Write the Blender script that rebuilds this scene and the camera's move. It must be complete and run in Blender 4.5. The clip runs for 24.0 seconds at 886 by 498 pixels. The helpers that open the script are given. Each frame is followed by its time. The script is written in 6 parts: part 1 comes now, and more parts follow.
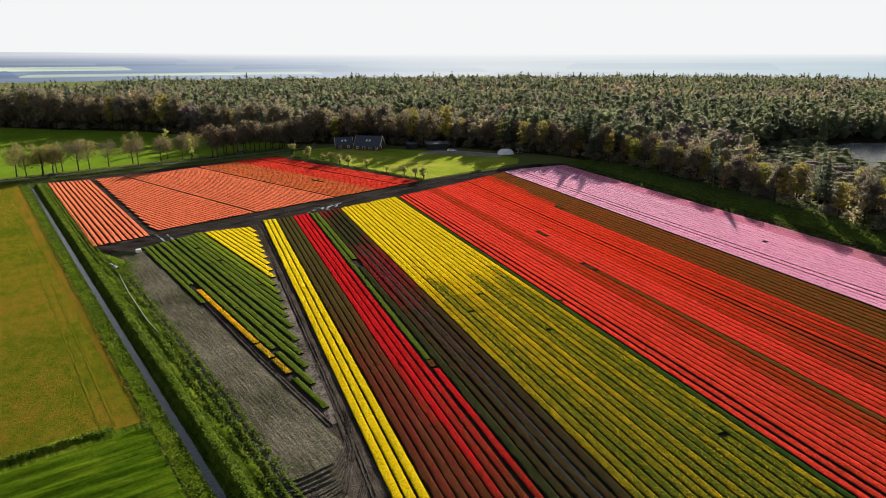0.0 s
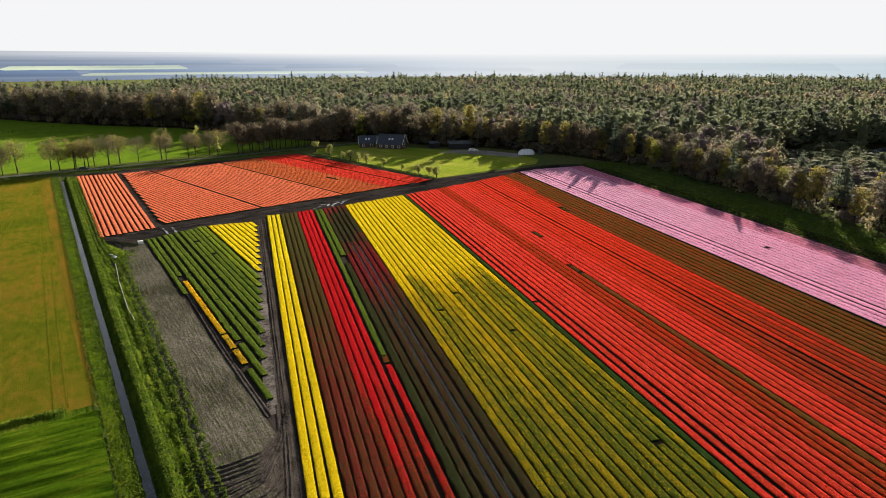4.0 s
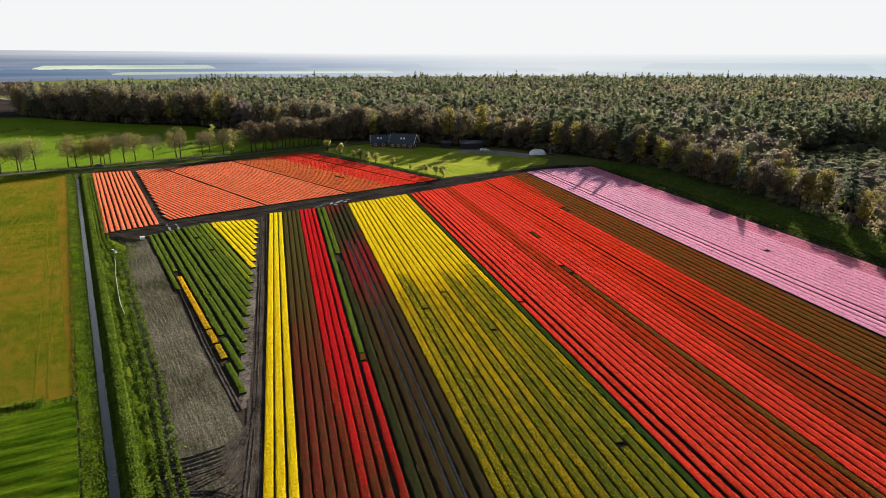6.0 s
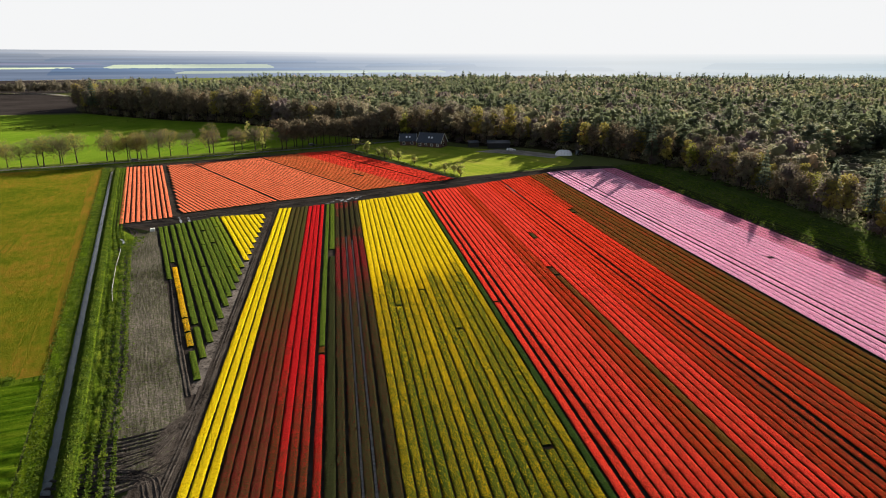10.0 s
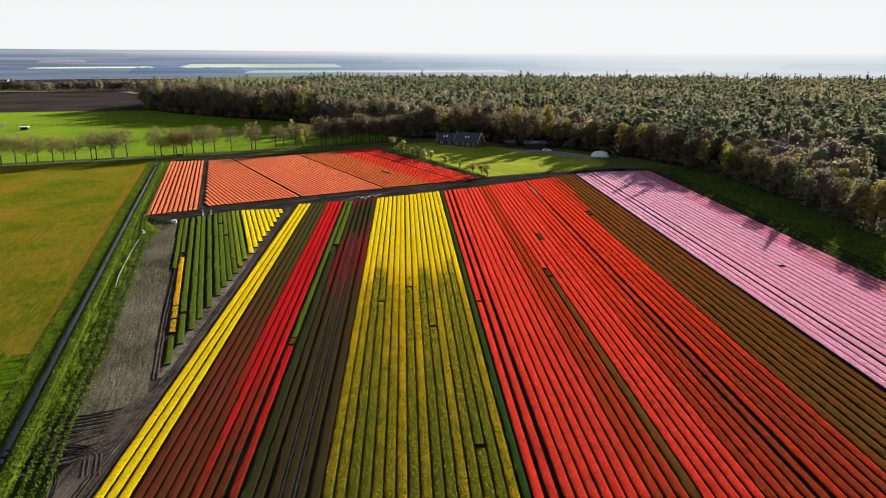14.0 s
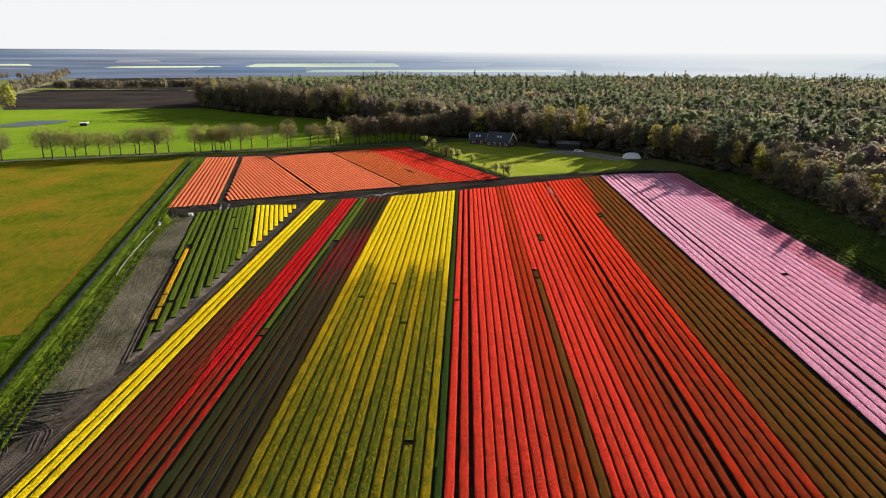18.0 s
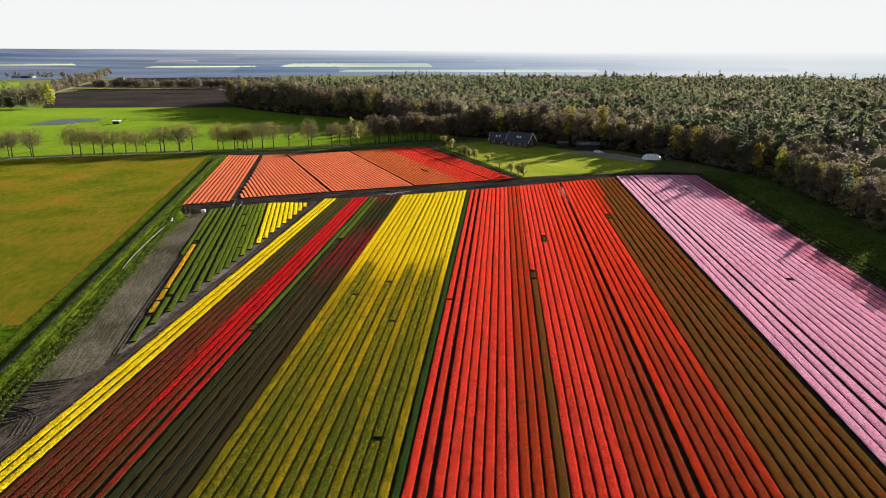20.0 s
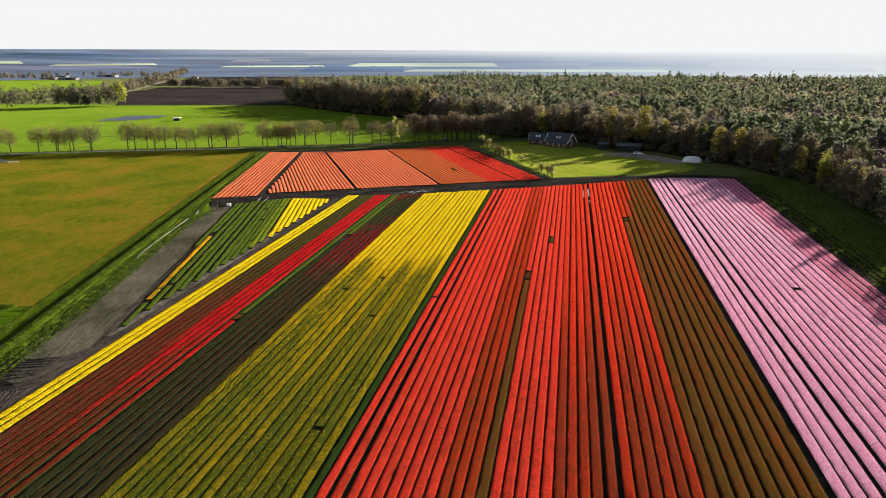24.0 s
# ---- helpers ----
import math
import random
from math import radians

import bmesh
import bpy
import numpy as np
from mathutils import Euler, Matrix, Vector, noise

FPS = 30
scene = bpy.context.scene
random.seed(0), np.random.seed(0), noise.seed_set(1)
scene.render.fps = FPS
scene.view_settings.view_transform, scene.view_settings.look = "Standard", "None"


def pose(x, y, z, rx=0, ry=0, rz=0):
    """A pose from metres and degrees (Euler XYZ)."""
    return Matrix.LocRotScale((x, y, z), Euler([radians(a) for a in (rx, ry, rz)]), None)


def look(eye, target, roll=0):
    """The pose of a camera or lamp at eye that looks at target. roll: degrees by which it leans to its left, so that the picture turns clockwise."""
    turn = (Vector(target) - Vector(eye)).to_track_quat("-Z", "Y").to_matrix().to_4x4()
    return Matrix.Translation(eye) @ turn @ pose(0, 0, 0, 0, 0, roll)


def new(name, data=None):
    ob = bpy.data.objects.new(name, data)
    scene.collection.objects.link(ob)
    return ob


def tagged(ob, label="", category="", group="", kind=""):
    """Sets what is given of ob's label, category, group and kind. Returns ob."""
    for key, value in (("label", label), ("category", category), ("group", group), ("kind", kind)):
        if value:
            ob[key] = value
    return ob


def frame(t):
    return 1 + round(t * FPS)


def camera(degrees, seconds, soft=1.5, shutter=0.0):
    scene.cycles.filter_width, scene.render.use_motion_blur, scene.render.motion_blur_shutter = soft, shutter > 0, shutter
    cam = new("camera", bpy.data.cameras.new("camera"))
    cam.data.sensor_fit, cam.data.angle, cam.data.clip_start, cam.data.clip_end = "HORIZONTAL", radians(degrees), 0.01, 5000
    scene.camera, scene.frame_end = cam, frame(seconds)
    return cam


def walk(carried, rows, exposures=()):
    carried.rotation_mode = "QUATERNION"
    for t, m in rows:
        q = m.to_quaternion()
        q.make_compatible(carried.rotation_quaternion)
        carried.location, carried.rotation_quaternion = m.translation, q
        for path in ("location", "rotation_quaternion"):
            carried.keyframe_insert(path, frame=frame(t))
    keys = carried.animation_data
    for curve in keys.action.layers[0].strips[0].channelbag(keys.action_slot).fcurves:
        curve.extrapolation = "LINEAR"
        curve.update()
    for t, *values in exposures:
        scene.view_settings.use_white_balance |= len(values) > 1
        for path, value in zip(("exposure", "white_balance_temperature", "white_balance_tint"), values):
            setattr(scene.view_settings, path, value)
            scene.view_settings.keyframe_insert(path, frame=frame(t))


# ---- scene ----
import itertools

cam = camera(68.66, 24.0, soft=1.0)

# seconds, x, y, z, yaw, pitch, roll: a drone that drifts sideways along the field
PATH = [
    (0, -22.48, -4.16, 52.05, -20.798, -16.593, -0.106),
    (1, -18.87, -5.63, 52.02, -19.758, -16.601, -0.081),
    (2, -15.16, -7.08, 51.99, -18.654, -16.608, -0.058),
    (2.5, -13.28, -7.79, 51.97, -18.075, -16.611, -0.048),
    (3.5, -9.45, -9.20, 51.94, -16.984, -16.618, -0.028),
    (4.5, -5.56, -10.56, 51.92, -15.856, -16.625, -0.011),
    (5, -3.59, -11.22, 51.90, -15.289, -16.629, -0.003),
    (6, 0.40, -12.49, 51.87, -14.159, -16.635, 0.011),
    (7, 4.45, -13.68, 51.84, -13.021, -16.642, 0.022),
    (8, 8.54, -14.80, 51.81, -11.857, -16.648, 0.032),
    (9, 12.68, -15.83, 51.78, -10.498, -16.654, 0.039),
    (10, 16.85, -16.77, 51.75, -9.187, -16.660, 0.044),
    (10.5, 18.95, -17.20, 51.74, -8.490, -16.663, 0.046),
    (11.5, 23.16, -17.98, 51.71, -7.010, -16.669, 0.048),
    (12.5, 27.40, -18.66, 51.68, -5.507, -16.675, 0.047),
    (13, 29.53, -18.96, 51.66, -4.800, -16.677, 0.046),
    (14, 33.80, -19.47, 51.63, -3.383, -16.683, 0.042),
    (15, 38.07, -19.87, 51.60, -1.988, -16.688, 0.036),
    (16, 42.36, -20.17, 51.57, -0.653, -16.693, 0.028),
    (17, 46.64, -20.35, 51.54, 0.599, -16.698, 0.018),
    (17.5, 48.78, -20.41, 51.53, 1.271, -16.701, 0.011),
    (18.5, 53.07, -20.43, 51.50, 2.735, -16.705, -0.002),
    (19.5, 57.34, -20.36, 51.47, 4.206, -16.710, -0.018),
    (20, 59.48, -20.29, 51.46, 4.978, -16.712, -0.027),
    (21, 63.74, -20.07, 51.43, 6.502, -16.717, -0.046),
    (22, 67.98, -19.77, 51.40, 8.004, -16.721, -0.068),
    (23, 72.20, -19.39, 51.37, 9.482, -16.725, -0.092),
    (24, 76.41, -18.95, 51.34, 10.929, -16.729, -0.117),
]
walk(cam, [(t, pose(x, y, z, 90 + p, 0, yaw) @ pose(0, 0, 0, 0, 0, r)) for t, x, y, z, yaw, p, r in PATH],
     exposures=[(0.0, 1.55), (24.0, 1.55)])

# ---------------------------------------------------------------- light
SUN_EL, SUN_AZ = radians(14.0), radians(37.0)
world = bpy.data.worlds.new("world")
scene.world = world
world.use_nodes = True
wn = world.node_tree
wn.nodes.clear()
sky = wn.nodes.new("ShaderNodeTexSky")
sky.sky_type = "NISHITA"
sky.sun_disc = False
sky.sun_elevation, sky.sun_rotation = SUN_EL, SUN_AZ
sky.air_density, sky.dust_density, sky.ozone_density = 1.0, 1.5, 1.2
bg = wn.nodes.new("ShaderNodeBackground")
bg.inputs["Strength"].default_value = 0.07
wo = wn.nodes.new("ShaderNodeOutputWorld")
hazy = wn.nodes.new("ShaderNodeHueSaturation")
hazy.inputs["Saturation"].default_value = 0.6
hazy.inputs["Value"].default_value = 0.55
wn.links.new(sky.outputs[0], hazy.inputs["Color"])
way = wn.nodes.new("ShaderNodeTexCoord")
up = wn.nodes.new("ShaderNodeSeparateXYZ")
wn.links.new(way.outputs["Generated"], up.inputs[0])
low = wn.nodes.new("ShaderNodeMapRange")
low.inputs["From Min"].default_value, low.inputs["From Max"].default_value = 0.34, 0.10
low.interpolation_type = "SMOOTHSTEP"
wn.links.new(up.outputs[2], low.inputs["Value"])
veil = wn.nodes.new("ShaderNodeMix")
veil.data_type = "RGBA"
veil.inputs[7].default_value = (4.46, 4.48, 4.52, 1)
wn.links.new(low.outputs[0], veil.inputs[0])
wn.links.new(hazy.outputs[0], veil.inputs[6])
wn.links.new(veil.outputs[2], bg.inputs[0])
wn.links.new(bg.outputs[0], wo.inputs[0])

sun_data = bpy.data.lights.new("sun", "SUN")
sun_data.energy, sun_data.angle, sun_data.color = 5.0, radians(0.6), (1.0, 0.90, 0.74)
sun = new("sun", sun_data)
sun_way = Vector((math.sin(SUN_AZ) * math.cos(SUN_EL), math.cos(SUN_AZ) * math.cos(SUN_EL), math.sin(SUN_EL)))
sun.matrix_world = look(sun_way * 900, (0, 0, 0))

rng = np.random.default_rng(7)


# ---------------------------------------------------------------- materials
class Nodes:
    """A small helper to wire a node material."""

    def __init__(self, name):
        self.mat = bpy.data.materials.new(name)
        self.mat.use_nodes = True
        self.tree = self.mat.node_tree
        self.tree.nodes.clear()
        self.out = self.tree.nodes.new("ShaderNodeOutputMaterial")
        geo = self.tree.nodes.new("ShaderNodeNewGeometry")
        self.pos = geo.outputs["Position"]
        self.island = geo.outputs["Random Per Island"]

    def add(self, kind, **ins):
        n = self.tree.nodes.new(kind)
        for key, value in ins.items():
            sock = n.inputs[key.replace("_", " ")] if key.replace("_", " ") in n.inputs else n.inputs[key]
            if isinstance(value, bpy.types.NodeSocket):
                self.tree.links.new(value, sock)
            else:
                sock.default_value = value
        return n

    def noise(self, scale, detail=3.0, rough=0.55, stretch=None, turn=0.0):
        vec = self.pos
        if stretch:
            mp = self.add("ShaderNodeMapping", Vector=self.pos)
            mp.vector_type = "TEXTURE"
            mp.inputs["Rotation"].default_value = (0, 0, turn)
            mp.inputs["Scale"].default_value = tuple(1 / c for c in stretch)
            vec = mp.outputs[0]
        return self.add("ShaderNodeTexNoise", Vector=vec, Scale=scale, Detail=detail, Roughness=rough).outputs["Fac"]

    def ramp(self, fac, stops, interp="LINEAR"):
        n = self.add("ShaderNodeValToRGB", Fac=fac)
        n.color_ramp.interpolation = interp
        els = n.color_ramp.elements
        while len(els) < len(stops):
            els.new(0.5)
        for el, (p, c) in zip(els, stops):
            el.position = p
            el.color = (*c, 1) if len(c) == 3 else c
        return n.outputs[0]

    def grey(self, fac, a, b):
        n = self.add("ShaderNodeMapRange", Value=fac)
        n.inputs["From Min"].default_value, n.inputs["From Max"].default_value = a, b
        return n.outputs[0]

    def math(self, op, a, b=0.0):
        n = self.tree.nodes.new("ShaderNodeMath")
        n.operation = op
        for i, v in enumerate((a, b)):
            if isinstance(v, bpy.types.NodeSocket):
                self.tree.links.new(v, n.inputs[i])
            else:
                n.inputs[i].default_value = v
        return n.outputs[0]

    def mix(self, fac, a, b, blend="MIX"):
        n = self.tree.nodes.new("ShaderNodeMix")
        n.data_type, n.blend_type = "RGBA", blend
        for sock, v in ((n.inputs[0], fac), (n.inputs[6], a), (n.inputs[7], b)):
            if isinstance(v, bpy.types.NodeSocket):
                self.tree.links.new(v, sock)
            elif isinstance(v, tuple):
                sock.default_value = (*v, 1)
            else:
                sock.default_value = v
        return n.outputs[2]

    def xyz(self):
        n = self.add("ShaderNodeSeparateXYZ", Vector=self.pos)
        return n.outputs

    def done(self, color, rough=0.9, bump=None, strength=0.5, dist=0.1, spec=0.2, metal=0.0, leaf=0.0, sheen=0.0):
        p = self.add("ShaderNodeBsdfPrincipled", Roughness=rough)
        p.inputs["Specular IOR Level"].default_value = spec
        p.inputs["Metallic"].default_value = metal
        p.inputs["Sheen Weight"].default_value = sheen
        p.inputs["Sheen Roughness"].default_value = 0.45
        if sheen and not isinstance(color, tuple):
            self.tree.links.new(color, p.inputs["Sheen Tint"])
        if isinstance(color, tuple):
            p.inputs["Base Color"].default_value = (*color, 1)
        else:
            self.tree.links.new(color, p.inputs["Base Color"])
        if bump is not None:
            b = self.add("ShaderNodeBump", Height=bump, Strength=strength, Distance=dist)
            self.tree.links.new(b.outputs[0], p.inputs["Normal"])
        last = p.outputs[0]
        if leaf:
            tr = self.add("ShaderNodeBsdfTranslucent")
            if isinstance(color, tuple):
                tr.inputs["Color"].default_value = (*color, 1)
            else:
                self.tree.links.new(color, tr.inputs["Color"])
            mx = self.add("ShaderNodeMixShader", Fac=leaf)
            self.tree.links.new(p.outputs[0], mx.inputs[1])
            self.tree.links.new(tr.outputs[0], mx.inputs[2])
            last = mx.outputs[0]
        self.tree.links.new(last, self.out.inputs[0])
        return self.mat


HEADS = {}


def bloom_material(name, petal, petal2, leaf, lo, hi, near_y=None, far_y=None, near_shade=0.30, bands=None, ragged=22.0, own_share=0.14, faded=1.0):
    """Flower heads over green leaves. lo..hi: share of flowers; it may change along the field from near_y to far_y."""
    n = Nodes(name)
    fine = n.noise(7.5, 3.0, 0.75)
    patch = n.noise(0.35, 3.0)
    info = n.add("ShaderNodeObjectInfo").outputs["Random"]
    share = n.math("ADD", n.grey(patch, 0.1, 0.9), n.math("MULTIPLY", n.math("SUBTRACT", info, 0.5), 0.4))
    own = n.math("MULTIPLY", n.math("SUBTRACT", info, 0.5), own_share)
    share = n.math("ADD", share, n.math("MULTIPLY", n.math("SUBTRACT", n.noise(0.06, 3.0, 0.6, (1.0, 0.3, 1.0)), 0.5), 0.9))
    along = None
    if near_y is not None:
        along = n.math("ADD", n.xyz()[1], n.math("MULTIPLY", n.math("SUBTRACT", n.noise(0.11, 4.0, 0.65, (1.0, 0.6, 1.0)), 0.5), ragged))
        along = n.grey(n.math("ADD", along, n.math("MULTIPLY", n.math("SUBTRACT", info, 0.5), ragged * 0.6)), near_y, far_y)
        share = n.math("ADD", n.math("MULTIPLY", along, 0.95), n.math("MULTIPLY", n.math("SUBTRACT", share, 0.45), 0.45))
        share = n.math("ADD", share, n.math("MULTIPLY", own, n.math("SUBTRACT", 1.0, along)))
    if bands:
        here = n.math("ADD", n.xyz()[1], n.math("MULTIPLY", n.math("SUBTRACT", n.noise(0.12, 3.0, 0.6), 0.5), 40.0))
        here = n.math("ADD", here, n.math("MULTIPLY", n.math("SUBTRACT", info, 0.5), 14.0))
        share = 0.0
        for a, b, c, d in bands:
            share = n.math("ADD", share, n.math("MINIMUM", n.grey(here, a, b), n.grey(here, d, c)))
    cut = n.math("ADD", n.math("MULTIPLY", share, hi - lo), lo)
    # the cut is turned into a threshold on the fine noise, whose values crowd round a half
    # close by, leaf and shade between the heads are put into the colour; heads stand on the cover as geometry of their
    # own
    cut = n.math("SUBTRACT", cut, n.math("MULTIPLY", n.grey(n.xyz()[1], 175, 60), near_shade))
    thr = n.math("SUBTRACT", 0.78, n.math("MULTIPLY", cut, 0.56))
    tall = n.math("MULTIPLY", n.math("SUBTRACT", n.xyz()[2], 0.355), 0.5)
    mask = n.grey(n.math("SUBTRACT", n.math("ADD", fine, tall), thr), -0.06, 0.06)
    grain = n.math("ADD", n.math("MULTIPLY", n.noise(8.0, 3.0, 0.8), 0.75), n.math("MULTIPLY", n.noise(3.6, 2.0, 0.6), 0.25))
    tone = n.ramp(grain, [(0.39, tuple(c * 0.20 for c in petal)), (0.475, tuple(c * 0.80 for c in petal)), (0.54, petal2), (0.62, tuple(min(0.97, c * 1.10 + 0.03) for c in petal2))])
    green = n.ramp(n.noise(5.0, 2.0), [(0.3, leaf), (0.75, tuple(c * 1.7 for c in leaf))])
    if along is not None and faded < 1.0:
        tone = n.mix(n.math("SUBTRACT", 1.0, along), tone, n.mix(1.0, tone, (faded, faded * 0.86, faded * 0.6), "MULTIPLY"))
    col = n.mix(mask, green, tone)
    HEADS[name] = petal_material(name, petal, petal2)
    return n.done(col, 1.0, grain, 0.9, 0.22, 0.0, leaf=0.30, sheen=1.0)


def petal_material(name, petal, petal2):
    """Single flower heads, each a little different."""
    n = Nodes(name + "_heads")
    tone = n.ramp(n.island, [(0.0, tuple(c * 0.45 for c in petal)), (0.4, tuple(c * 0.75 for c in petal)), (0.8, tuple(c * 0.95 for c in petal2)), (1.0, petal2)])
    return n.done(tone, 0.8, spec=0.05, leaf=0.45)


LEAF = (0.035, 0.070, 0.016)
M = {}
M["yellow"] = bloom_material("yellow_tulips", (0.86, 0.60, 0.008), (0.95, 0.74, 0.015), LEAF, 0.85, 1.05, near_shade=0.1)
M["yellow_mixed"] = bloom_material("yellow_tulips_thinning", (0.76, 0.52, 0.008), (0.88, 0.65, 0.014), (0.032, 0.048, 0.008), 0.33, 0.92, 124, 146, near_shade=0.18, own_share=0.55, faded=0.80)
M["red"] = bloom_material("red_tulips", (0.84, 0.040, 0.028), (0.94, 0.080, 0.044), (0.12, 0.022, 0.009), 0.64, 0.92, near_shade=0.22)
M["dull_red"] = bloom_material("dull_red_tulips", (0.50, 0.028, 0.011), (0.58, 0.046, 0.015), (0.070, 0.034, 0.010), 0.50, 0.80, near_shade=0.12)
M["crimson"] = bloom_material("crimson_tulips", (0.45, 0.008, 0.012), (0.55, 0.014, 0.017), (0.044, 0.022, 0.009), 0.36, 0.98, 48, 108, near_shade=0.14, ragged=40.0)
M["brown"] = bloom_material("spent_tulips", (0.140, 0.013, 0.014), (0.175, 0.018, 0.016), (0.038, 0.034, 0.011), 0.12, 0.58, 150, 95, near_shade=0.06, ragged=50.0, own_share=0.5)
M["rust"] = bloom_material("rust_tulips", (0.30, 0.038, 0.012), (0.25, 0.047, 0.014), (0.058, 0.036, 0.009), 0.32, 0.60, near_shade=0.12)
M["fading_red"] = bloom_material("fading_red_tulips", (0.74, 0.034, 0.018), (0.84, 0.066, 0.027), (0.095, 0.024, 0.010), 0.54, 0.90, 70, 165, near_shade=0.18, ragged=60.0, own_share=0.3, faded=0.88)
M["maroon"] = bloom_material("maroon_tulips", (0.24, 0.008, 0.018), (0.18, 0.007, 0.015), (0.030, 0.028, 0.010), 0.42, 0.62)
M["olive"] = bloom_material("spent_olive_tulips", (0.050, 0.018, 0.012), (0.044, 0.023, 0.013), (0.021, 0.025, 0.010), 0.14, 0.42, near_shade=0.1)
M["dusk"] = bloom_material("maroon_tulips_in_bands", (0.20, 0.010, 0.016), (0.15, 0.010, 0.014), (0.023, 0.022, 0.010), 0.22, 0.66, near_shade=0.05, bands=[(112, 134, 160, 178), (196, 214, 290, 300)])
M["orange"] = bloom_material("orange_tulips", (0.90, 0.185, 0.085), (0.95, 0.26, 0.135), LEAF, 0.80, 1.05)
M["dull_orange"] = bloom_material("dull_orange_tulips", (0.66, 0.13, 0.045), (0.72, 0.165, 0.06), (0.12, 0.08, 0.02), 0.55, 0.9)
M["pink"] = bloom_material("pink_tulips", (0.90, 0.33, 0.55), (0.95, 0.53, 0.74), LEAF, 0.85, 1.05, near_shade=0.1)
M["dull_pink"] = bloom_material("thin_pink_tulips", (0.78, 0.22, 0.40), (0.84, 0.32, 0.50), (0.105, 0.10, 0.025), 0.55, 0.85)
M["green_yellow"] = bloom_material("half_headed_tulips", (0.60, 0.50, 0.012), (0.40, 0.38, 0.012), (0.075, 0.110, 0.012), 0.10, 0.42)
M["dark_green"] = bloom_material("dark_headed_tulips", (0.12, 0.14, 0.045), (0.08, 0.10, 0.026), (0.018, 0.036, 0.008), 0.16, 0.28, near_shade=0.05)
M["green"] = bloom_material("headed_tulips", (0.23, 0.24, 0.034), (0.15, 0.18, 0.023), (0.046, 0.072, 0.010), 0.26, 0.48, near_shade=0.05)
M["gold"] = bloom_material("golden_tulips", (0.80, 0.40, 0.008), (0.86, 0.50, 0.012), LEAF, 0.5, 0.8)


def foliage_material():
    n = Nodes("tulip_leaves")
    col = n.ramp(n.noise(4.0), [(0.3, (0.012, 0.024, 0.007)), (0.7, (0.032, 0.056, 0.013))])
    return n.done(col, 0.9, n.noise(9.0), 0.8, 0.15, 0.05, leaf=0.25)


M["foliage"] = foliage_material()


def earth(name, dark, light, scale=0.5, grain=6.0, wet=0.85, stretch=None, turn=0.0, bump=0.6, weed=None, wide=None):
    n = Nodes(name)
    big = n.noise(wide or scale * 0.12, 4.0)
    mid = n.noise(scale, 4.0, 0.6, stretch, turn)
    fine = n.noise(grain * 0.6, 6.0, 0.75)
    f = n.math("ADD", n.math("MULTIPLY", mid, 0.45), n.math("MULTIPLY", fine, 0.55))
    f = n.math("ADD", f, n.math("MULTIPLY", n.math("SUBTRACT", big, 0.5), 0.5))
    col = n.ramp(f, [(0.38, dark), (0.62, light)])
    if weed:
        col = n.mix(n.math("MULTIPLY", n.grey(n.noise(1.6, 6.0, 0.85), 0.46, 0.58), 0.8), col, weed)
    return n.done(col, wet, f, bump, 0.25, 0.0)


M["soil"] = earth("dark_sandy_soil", (0.020, 0.016, 0.014), (0.060, 0.050, 0.044), 0.4)
M["headland"] = earth("rutted_headland_soil", (0.010, 0.009, 0.009), (0.042, 0.037, 0.035), 0.5, 3.0, 0.8, (1.0, 0.18, 1.0), radians(-65))
M["bare"] = earth("bare_grey_sand", (0.032, 0.027, 0.024), (0.165, 0.142, 0.128), 3.0, 4.0, 0.95, (1.0, 0.08, 1.0), radians(15.2), 1.0, (0.052, 0.066, 0.020), 0.05)
M["pale_sand"] = earth("pale_trodden_sand", (0.028, 0.024, 0.021), (0.20, 0.175, 0.16), 0.9, 4.0, 0.95)
M["track"] = earth("compacted_track_soil", (0.026, 0.021, 0.018), (0.085, 0.072, 0.064), 1.6, 6.0, 0.9, (1.0, 0.03, 1.0), 0.0, 0.9)
M["rut"] = earth("churned_rut_soil", (0.018, 0.015, 0.014), (0.080, 0.069, 0.062), 1.2, 5.0, 0.85)
M["plough"] = earth("ploughed_field", (0.026, 0.022, 0.022), (0.055, 0.048, 0.046), 0.15, 1.5, 0.95, (0.08, 1.0, 1.0), 0.0)
M["asphalt"] = earth("worn_asphalt", (0.10, 0.10, 0.10), (0.17, 0.165, 0.155), 0.3, 4.0, 0.9)
M["gravel"] = earth("pale_yard_gravel", (0.17, 0.15, 0.13), (0.36, 0.33, 0.29), 0.25, 3.0, 0.95)


def grass(name, a, b, c, scale=0.25, turn=None, stretch=(1.0, 0.06, 1.0), bump=0.5, streaks=0.28, wide=0.28):
    n = Nodes(name)
    big = n.noise(scale * 0.12, 3.0)
    streak = n.noise(scale * 1.6, 3.0, 0.6, stretch, turn or 0.0)
    fine = n.noise(2.8, 6.0, 0.82)
    f = n.math("ADD", n.math("MULTIPLY", streak, streaks), n.math("MULTIPLY", fine, 0.78 - streaks))
    f = n.math("ADD", f, n.math("MULTIPLY", n.math("SUBTRACT", big, 0.5), wide))
    f = n.math("ADD", f, 0.14)
    a, b, c = (tuple(0.74 * v for v in q) for q in (a, b, c))
    col = n.ramp(f, [(0.42, a), (0.53, b), (0.64, c)])
    return n.done(col, 0.85, fine, bump, 0.3, 0.0, sheen=0.9)


